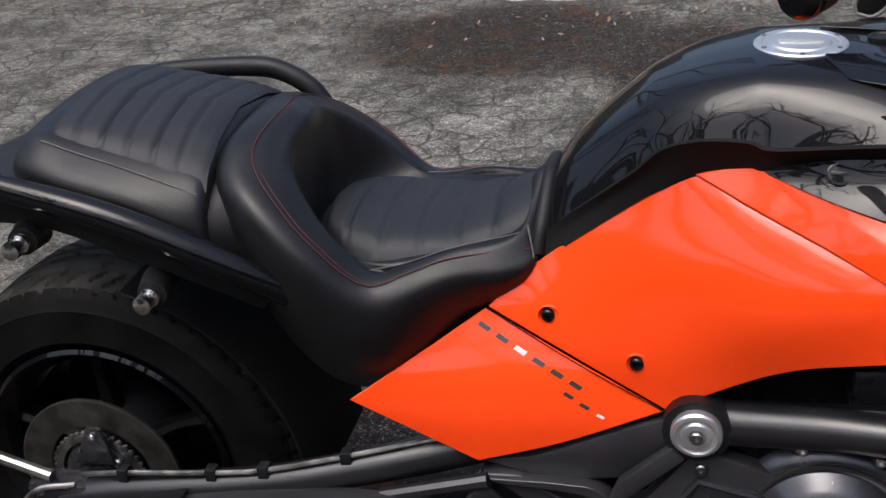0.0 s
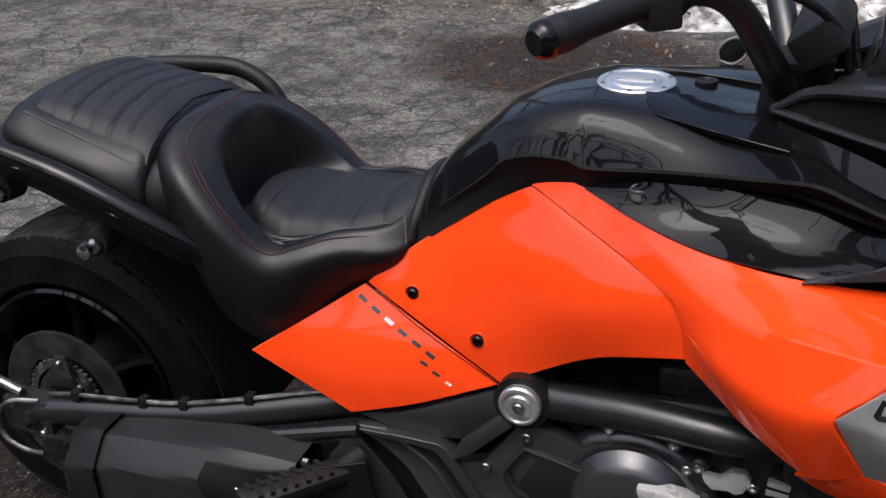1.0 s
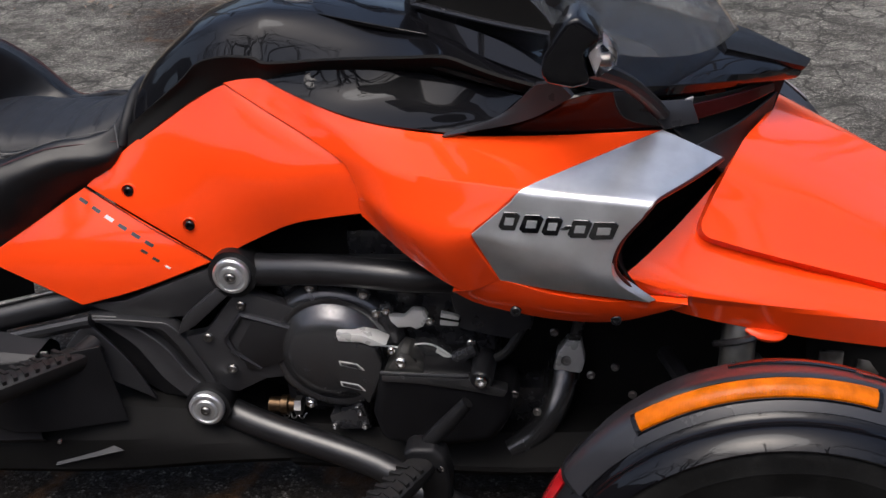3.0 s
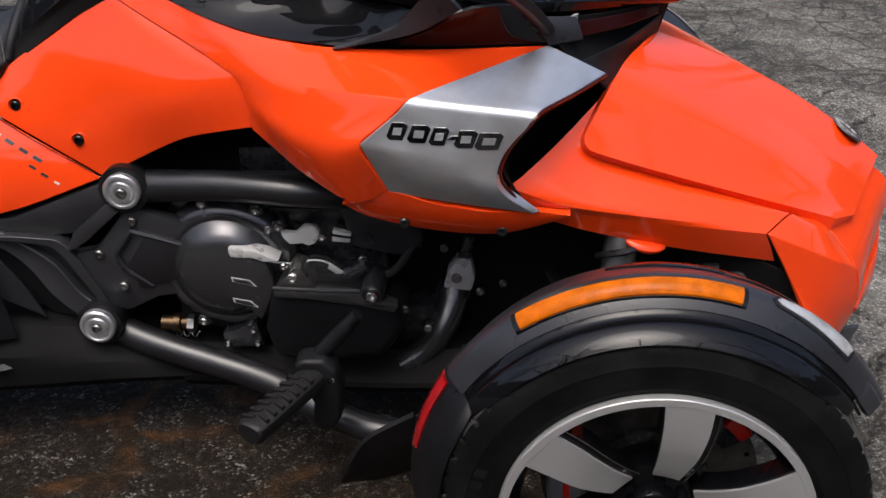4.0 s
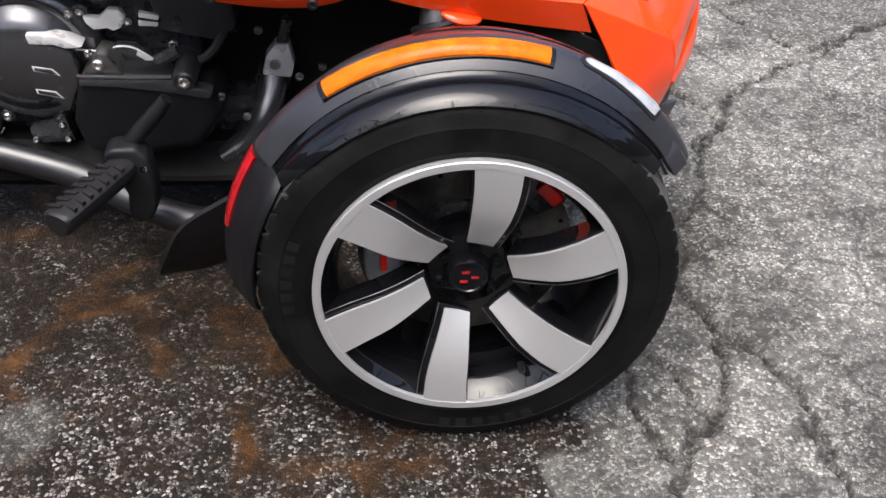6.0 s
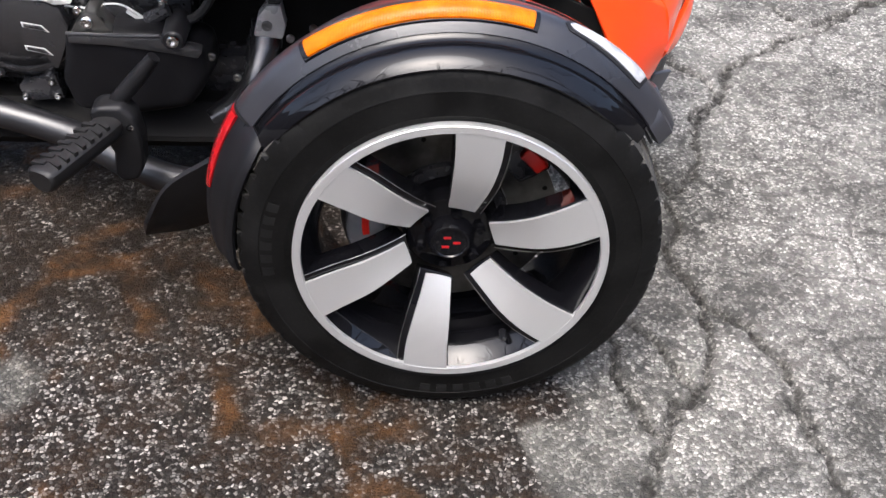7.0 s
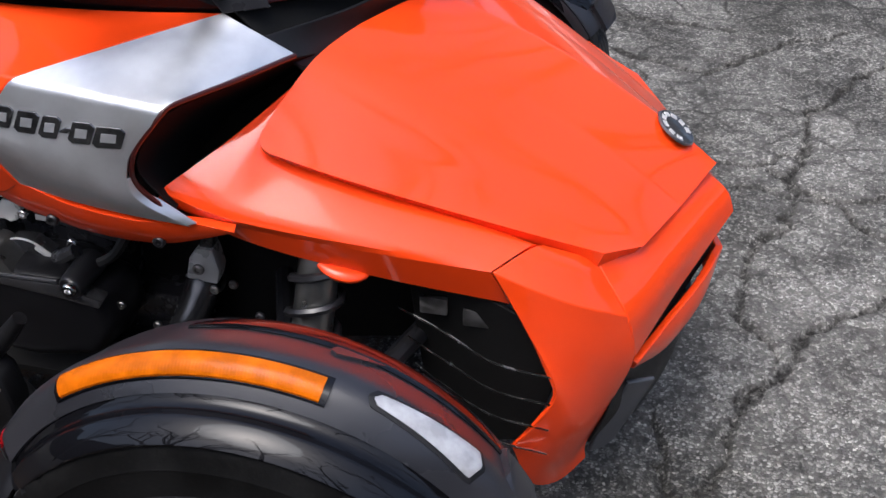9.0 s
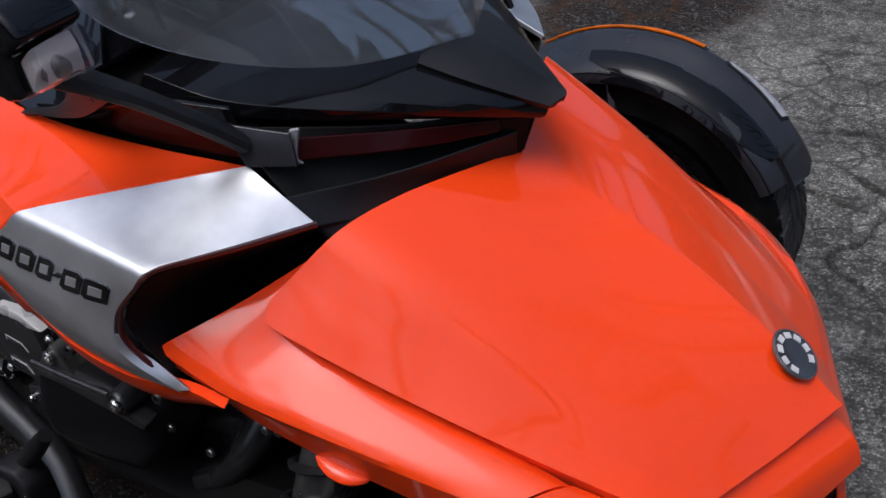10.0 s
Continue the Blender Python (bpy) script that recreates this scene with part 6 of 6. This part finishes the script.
part("hanger_arm", thick(coons([(.60, -.212, .400), (.70, -.212, .398), (.75, -.212, .385), (.80, -.212, .30), (.815, -.212, .262)], [(.61, -.212, .392), (.70, -.212, .385), (.735, -.212, .372), (.785, -.212, .29), (.80, -.212, .255)], [(.60, -.212, .400), (.61, -.212, .392)], [(.815, -.212, .262), (.80, -.212, .255)], 26, 4), .03), CAST, trike, bevel=.002)
part("hanger_fin", thick(coons([(.555, -.235, .355), (.592, -.215, .398)], [(.64, -.235, .285), (.70, -.222, .245)], [(.555, -.235, .355), (.60, -.238, .315), (.64, -.235, .285)], [(.592, -.215, .398), (.66, -.218, .32), (.70, -.222, .245)], 6, 12), .012), SATIN, trike, bevel=.003)
part("hanger_backing", bevelled(prism([(.59, .402), (.70, .396), (.745, .38), (.80, .29), (.80, .235), (.775, .225), (.70, .235), (.63, .285), (.57, .36)], -.190, -.176), .004), SATIN, trike, "black plate behind the foot rest hanger")
bolt(trike, .590, -.240, .362, .007, CHROME)


def rubber_peg(name, a, b, r, parent, label):
    """A foot peg: a flattened rubber sleeve with slanted tread blocks and a bevelled end plate."""
    a, b = Vector(a), Vector(b)
    way = (b - a).normalized()
    side = way.cross(Vector((0, 0, 1))).normalized()
    lift = side.cross(way).normalized()
    if lift.z < 0:
        lift = -lift
    length = (b - a).length

    def ring(u, k):
        """A section of the sleeve: flat on top, round below."""
        out = []
        for q in range(20):
            c, w = math.cos(2 * math.pi * q / 20), math.sin(2 * math.pi * q / 20)
            w = .62 * max(w, 0) ** .5 if w > 0 else w * .95
            out.append(tuple(a + way * (u * length) + side * (r * k * c * .94) + lift * (r * k * w)))
        return out

    rings = [ring(u, k) for u, k in ((-.02, .80), (.0, .94), (.03, 1.0), (.5, 1.0), (.93, .97), (1.0, .85))]
    n = len(rings)
    core = part(name, (arr([p for g in rings for p in g]), grid_faces(n, 20, wrap_v=True) + [tuple(range(20))[::-1], tuple(range(20 * (n - 1), 20 * n))]), GRIPRUBBER, parent, label)
    for k in range(7):
        for j, slant in ((-1, .35), (1, -.35)):
            p = a + way * (length * (.10 + .115 * k + (.05 if j > 0 else 0))) + lift * (r * .60)
            quad = [p + side * (r * (.08 * j)) + way * (-.0036), p + side * (r * .80 * j) + way * (-.0036 + slant * j * .012), p + side * (r * .80 * j) + way * (.0036 + slant * j * .012), p + side * (r * .08 * j) + way * .0036]
            low, high = [q - lift * .004 for q in quad], [q + lift * .0028 for q in quad]
            part("tread_block", (arr([tuple(q) for q in low + high]), [(3, 2, 1, 0), (4, 5, 6, 7), (0, 1, 5, 4), (1, 2, 6, 5), (2, 3, 7, 6), (3, 0, 4, 7)]), GRIPRUBBER, core)
    return core


rubber_peg("passenger_peg", (.490, -.385, .360), (.592, -.255, .351), .028, trike, "ridged black rubber passenger peg")
part("peg_mount", tube([(.588, -.262, .352), (.605, -.225, .355)], [.018, .022], 12), MATTE, trike)
rubber_peg("foot_peg", (1.132, -.545, .262), (1.205, -.405, .268), .026, trike, "ridged black rubber foot peg")
bracket = part("peg_bracket", bevelled(prism([(1.172, .286), (1.186, .297), (1.222, .299), (1.240, .280), (1.248, .235), (1.246, .190), (1.234, .166), (1.212, .160), (1.198, .172), (1.202, .215)], -.408, -.362), .012, 3), MATTE, trike, "cast black peg bracket")
bolt(bracket, 1.232, -.402, .262, .007, CHROME)
part("brake_pedal", tube([(1.195, -.375, .272), (1.225, -.378, .308), (1.250, -.380, .338), (1.272, -.381, .366), (1.276, -.381, .371)], [.012, .013, .0135, .0125, .010], 14, 20), MATTE, trike, "black brake pedal arm")
part("splash_flap", thick(coons([(1.262, -.50, .150), (1.30, -.51, .225), (1.375, -.53, .290)], [(1.255, -.44, .085), (1.32, -.45, .105), (1.40, -.46, .15)], [(1.262, -.50, .150), (1.250, -.475, .11), (1.255, -.44, .085)], [(1.375, -.53, .290), (1.40, -.46, .15)], 12, 8), .008), MATTE, trike, "black splash flap behind the front wheel")
part("rear_chassis", bevelled(prism([(.62, .18), (1.62, .16), (1.85, .20), (1.86, .42), (1.66, .62), (1.20, .78), (.72, .70), (.62, .56)], -.085, .085), .01), DARK, trike, "dark inner chassis")

plate = part("engine_mount_plate", bevelled(prism([(.868, .462), (.975, .424), (1.02, .360), (.99, .30), (.90, .285), (.845, .255), (.805, .262), (.762, .366), (.80, .375)], -.206, -.180), .006), CAST, trike, "bolted black engine mount plate")
part("plate_recess", bevelled(prism([(.895, .415), (.950, .400), (.975, .362), (.93, .322), (.87, .305), (.858, .355)], -.212, -.204, .10), .003), SATIN, plate)
for x, z in ((.873, .433), (.807, .368), (.842, .306)):
    bolt(plate, x, -.207, z, .0085, DULL)
part("plate_ridge", tube([(.955, -.208, .392), (.870, -.210, .416), (.837, -.210, .369), (.850, -.210, .342), (.895, -.208, .310)], .0055, 6, 22, True), GREY, plate, "raised chevron rib")
part("plate_brace", bevelled(prism([(.755, .375), (.79, .395), (.855, .455), (.838, .470), (.77, .41)], -.220, -.200), .004), CAST, plate)
engine = part("engine_block", bevelled(joined(box(.92, 1.30, -.165, .10, .20, .47), box(1.05, 1.36, -.15, .10, .36, .55)), .012), CASE, trike, "black engine block")
cover = part("clutch_cover", lathe([(-.15, .125), (-.186, .124), (-.196, .116), (-.203, .108), (-.2045, .102), (-.200, .0995), (-.2035, .097), (-.2200, .0775), (-.2255, .0730), (-.2310, .056), (-.2355, .034), (-.238, 0)], 64, "y", (1.025, 0, .345)), COVER, trike, "round black engine cover")
part("cover_rim", lathe([(-.196, .104), (-.2075, .104), (-.2085, .099), (-.2065, .094), (-.196, .094)], 64, "y", (1.025, 0, .345)), COVER, cover)
for deg in (62, 105, 40, 150, 200, 245, 285, 330):
    a = radians(deg)
    part("bolt_lug", lathe([(-.16, .013), (-.196, .012), (-.198, .010), (-.198, 0)], 16, "y", (1.025 + .124 * math.cos(a), 0, .345 + .124 * math.sin(a))), CASE, cover)
    bolt(cover, 1.025 + .124 * math.cos(a), -.198, .345 + .124 * math.sin(a), .0075, CHROME)
part("cover_flash", bevelled(prism([(1.041, .404), (1.085, .402), (1.126, .383), (1.098, .381), (1.084, .387), (1.044, .388)], -.243, -.205), .003), BRIGHT, cover, "bright machined flash on the cover")
for x, z in ((1.041, .350), (1.040, .309)):
    part("cover_slot", bevelled(prism([(x, z), (x + .032, z - .005), (x + .045, z - .019), (x + .002, z - .010)], -.2412, -.215), .0015), BRIGHT, cover)
    part("slot_floor", bevelled(prism([(x + .004, z - .0025), (x + .031, z - .0072), (x + .040, z - .0165), (x + .005, z - .0085)], -.2422, -.2295), .0008), CASE, cover)
part("cover_fairing", bevelled(prism([(1.039, .398), (1.022, .36), (1.021, .33), (1.042, .298), (1.07, .286), (1.087, .262), (1.108, .31), (1.115, .343), (1.104, .378)], -.2405, -.19, .06), .006), COVER, cover, "raised panel of the cover")
lower = part("lower_engine_cover", bevelled(prism([(1.10, .338), (1.13, .350), (1.27, .350), (1.30, .330), (1.338, .318), (1.345, .26), (1.31, .20), (1.20, .180), (1.10, .190), (1.085, .25), (1.098, .31)], -.16, -.262, .10), .026, 6), POLISHED, trike, "smooth black lower engine cover")
# paler glossy plate stands in for the highlight on the cover's upper bevel
part("cover_highlight", bevelled(prism([(1.118, .340), (1.268, .340), (1.300, .326), (1.328, .318), (1.320, .304), (1.266, .314), (1.176, .325), (1.118, .327)], -.2665, -.24, .02), .004), COVER, lower, "glossy upper band, lighter to stand in for a highlight")
part("cover_rib", tube([(1.116, -.262, .343), (1.19, -.2635, .342), (1.262, -.2635, .343)], .0032, 8, 14), CAST, lower, "thin raised rib")
part("bolt_boss", lathe([(-.20, .021), (-.266, .019), (-.271, .016), (-.270, .012), (-.262, 0)], 26, "y", (1.284, 0, .339)), SATIN, lower)
bolt(lower, 1.284, -.268, .339, .011, CHROME, depth=.010)
part("boss_web", bevelled(prism([(1.118, .336), (1.150, .378), (1.165, .374), (1.190, .337)], -.255, -.20), .004), STEEL, lower)
bolt(lower, 1.150, -.256, .360, .010, CHROME)
bolt(lower, 1.132, -.235, .370, .007, CHROME)
part("valve_cover", bevelled(prism([(1.124, .419), (1.149, .417), (1.165, .432), (1.184, .431), (1.191, .419), (1.183, .400), (1.170, .394), (1.161, .399), (1.139, .396), (1.128, .408)], -.207, -.192), .003), BRIGHT, trike, "bright machined valve cover edge")
part("fin_plate", bevelled(prism([(1.213, .427), (1.244, .420), (1.241, .402), (1.210, .403)], -.206, -.195), .002), BRIGHT, trike)
part("fin_gap", bevelled(prism([(1.210, .419), (1.245, .413), (1.245, .410), (1.210, .415)], -.2075, -.19), .0006), DARK, trike)
part("valve_strip", bevelled(prism([(1.095, .366), (1.136, .362), (1.153, .359), (1.171, .369), (1.200, .367), (1.237, .340), (1.226, .326), (1.171, .324), (1.119, .338)], -.212, -.185), .003), COVER, trike, "cast engine strip")
part("valve_edge", tube([(1.098, -.213, .366), (1.136, -.213, .363), (1.153, -.213, .360), (1.171, -.213, .370), (1.200, -.213, .368), (1.237, -.212, .341)], .0018, 6, 24), BRIGHT, trike)
part("strip_notch", bevelled(prism([(1.205, .362), (1.228, .345), (1.224, .340), (1.202, .356)], -.214, -.20), .001), BRIGHT, trike)
for x, z in ((1.195, .413), (1.105, .425), (1.262, .372), (1.255, .352)):
    bolt(trike, x, -.207, z, .0075, CHROME)
for k in range(5):
    part("cooling_fin", bevelled(box(1.10, 1.22, -.17, -.10, .44 + .012 * k, .446 + .012 * k), .0015), CASE, trike)
part("engine_sump", bevelled(prism([(.93, .24), (1.42, .24), (1.40, .12), (1.02, .10), (.95, .15)], -.135, .135), .012), CASE, trike, "black engine sump")
part("coil_box", bevelled(prism([(1.225, .47), (1.36, .47), (1.365, .40), (1.335, .372), (1.295, .380), (1.24, .392)], -.200, -.13), .010), GREY, trike, "dark grey coil box")
part("spark_lead", tube([(1.255, -.20, .365), (1.285, -.215, .345), (1.32, -.205, .355), (1.35, -.19, .40)], .008, 8), GRIPRUBBER, trike)
part("plug_cap", tube([(1.236, -.212, .343), (1.272, -.216, .366)], [.013, .011], 10), CASE, trike)
part("oil_cap", lathe([(0, .014), (.02, .014), (.022, .018), (.034, .018), (.036, .012), (.05, .012)], 18, "x", (.895, -.19, .222)), BRASS, trike, "brass oil fitting")
part("oil_nut", lathe([(0, .017), (.012, .017)], 6, "x", (.942, -.19, .222)), DULL, trike)
part("spring_wire", tube([(.915 + .0035 * k, -.195 + .005 * math.cos(1.57 * k), .203 + .005 * math.sin(1.57 * k)) for k in range(14)], .0015, 5, 56), DULL, trike)
foot = part("cover_foot", bevelled(prism([(1.005, .212), (1.068, .236), (1.078, .188), (1.010, .182)], -.205, -.13), .004), CASE, trike)
for x, z in ((1.062, .222), (1.068, .195), (1.014, .192)):
    bolt(foot, x, -.206, z, .006, CHROME)
elbow = part("exhaust_pipe", tube([(1.412, -.105, .300), (1.411, -.112, .268), (1.407, -.132, .240), (1.392, -.158, .206), (1.363, -.168, .166), (1.32, -.18, .14)], [.026, .028, .025, .023, .022], 16, 24), COVER, trike, "dark exhaust pipe")
part("pipe_clamp", lathe([(0, .030), (.012, .031), (.016, .030)], 20, "z", (1.408, -.105, .243)), DULL, elbow)
mount = part("pipe_bracket", bevelled(prism([(1.393, .278), (1.402, .315), (1.418, .337), (1.442, .337), (1.449, .298), (1.443, .273)], -.137, -.105), .005), BRIGHT, trike, "bright cast bracket")
part("bracket_stem", bevelled(prism([(1.419, .335), (1.432, .380), (1.449, .380), (1.441, .335)], -.133, -.108), .004), CASE, mount, "dark upper stem")
bolt(mount, 1.417, -.138, .300, .009, DULL)
for k, (x, y, z) in enumerate(((1.46, -.18, .30), (1.50, -.2, .33), (1.335, -.23, .29), (1.40, -.21, .40), (1.53, -.19, .27), (1.37, -.2, .235))):
    bolt(trike, x, y, z, .007, DULL)
for a, b, c in (((1.10, -.17, .47), (1.22, -.2, .485), (1.34, -.17, .46)),):
    part("hose", tube([a, b, c], .011, 10, 16), GRIPRUBBER, trike)


def suspension(s):
    top, low = Vector((1.680, s * .325, .50)), Vector((1.66, s * .42, .24))
    damper = part("shock_absorber", tube([tuple(top), tuple(top.lerp(low, .55)), tuple(low)], [.026, .026, .020], 20, 12), STEEL, trike, "bright shock absorber with a black coil spring")
    side = Vector((1, 0, 0))
    across = (low - top).cross(side).normalized()
    pts = []
    for k in range(5 * 14 + 1):
        u, a = k / (5 * 14), 2 * math.pi * k / 14
        pts.append(tuple(top.lerp(low, .06 + .8 * u) + .033 * (math.cos(a) * side + math.sin(a) * across)))
    part("coil_spring", tube(pts, .0055, 6, len(pts), True), SATIN, damper)
    for y0, z0, y1, z1 in ((.20, .36, .54, .345), (.18, .20, .54, .185)):
        for x in (1.58, 1.82):
            part("control_arm", tube([(x, s * y0, z0), (1.70, s * y1, z1)], .014, 10), SATIN, trike, "black suspension arm")
    part("wheel_carrier", bevelled(box(hub_x(s) - .043, hub_x(s) + .04, *sorted((out(.575, s), out(.625, s))), .16, .40), .015), CASE, trike)
    part("tie_rod", tube([(1.60, s * .2, .30), (1.62, s * .58, .29)], .009, 8), DULL, trike)


for s in (-1, 1):
    suspension(s)

# fasteners and printed marks of the orange panels
for x, y, z in ((.683, -.147, .615), (.795, -.188, .569)):
    y = surface_y(side_skin, x, z)
    part("bolt_recess", lathe([(.003, .0135), (-.001, .0138), (-.002, .0125), (.001, .0105), (.003, .010)], 26, "y", (x, y, z)), ORANGE, side_panel[0])
    bolt(side_panel[0], x, y, z, .0088, BLACK, depth=.006, socket=True)
for x, y, z in ((1.352, -.369, .529), (1.498, -.382, .526)):
    bolt(lip[0], x, y, z, .008, SATIN)
for k in range(9):
    low = k >= 6
    u = (k - 6) / 2.0 if low else k / 5.0
    x, z = (.709 + .040 * u, .5205 - .0255 * u) if low else (.600 + .118 * u, .597 - .064 * u)
    e = (.8 if k < 8 else .6) if low else 1.0
    shape = [(x + e * (a + .5 * b), z + e * (b - .55 * a)) for a, b in ((-.0078, -.0025), (.0062, -.0025), (.0078, .0025), (-.0062, .0025))]
    light = k in (2, 8)
    part("printed_mark", on_skin(tail_skin, shape, .0007), PALE if light else DARKPRINT, tail_panel[0], "pale printed bar" if light else "dark printed bar")
part("panel_gap", tube([(.602, -.1415, .6185), (.716, -.174, .5625), (.829, -.193, .5065)], .0009, 6, 20), DARK, trike)
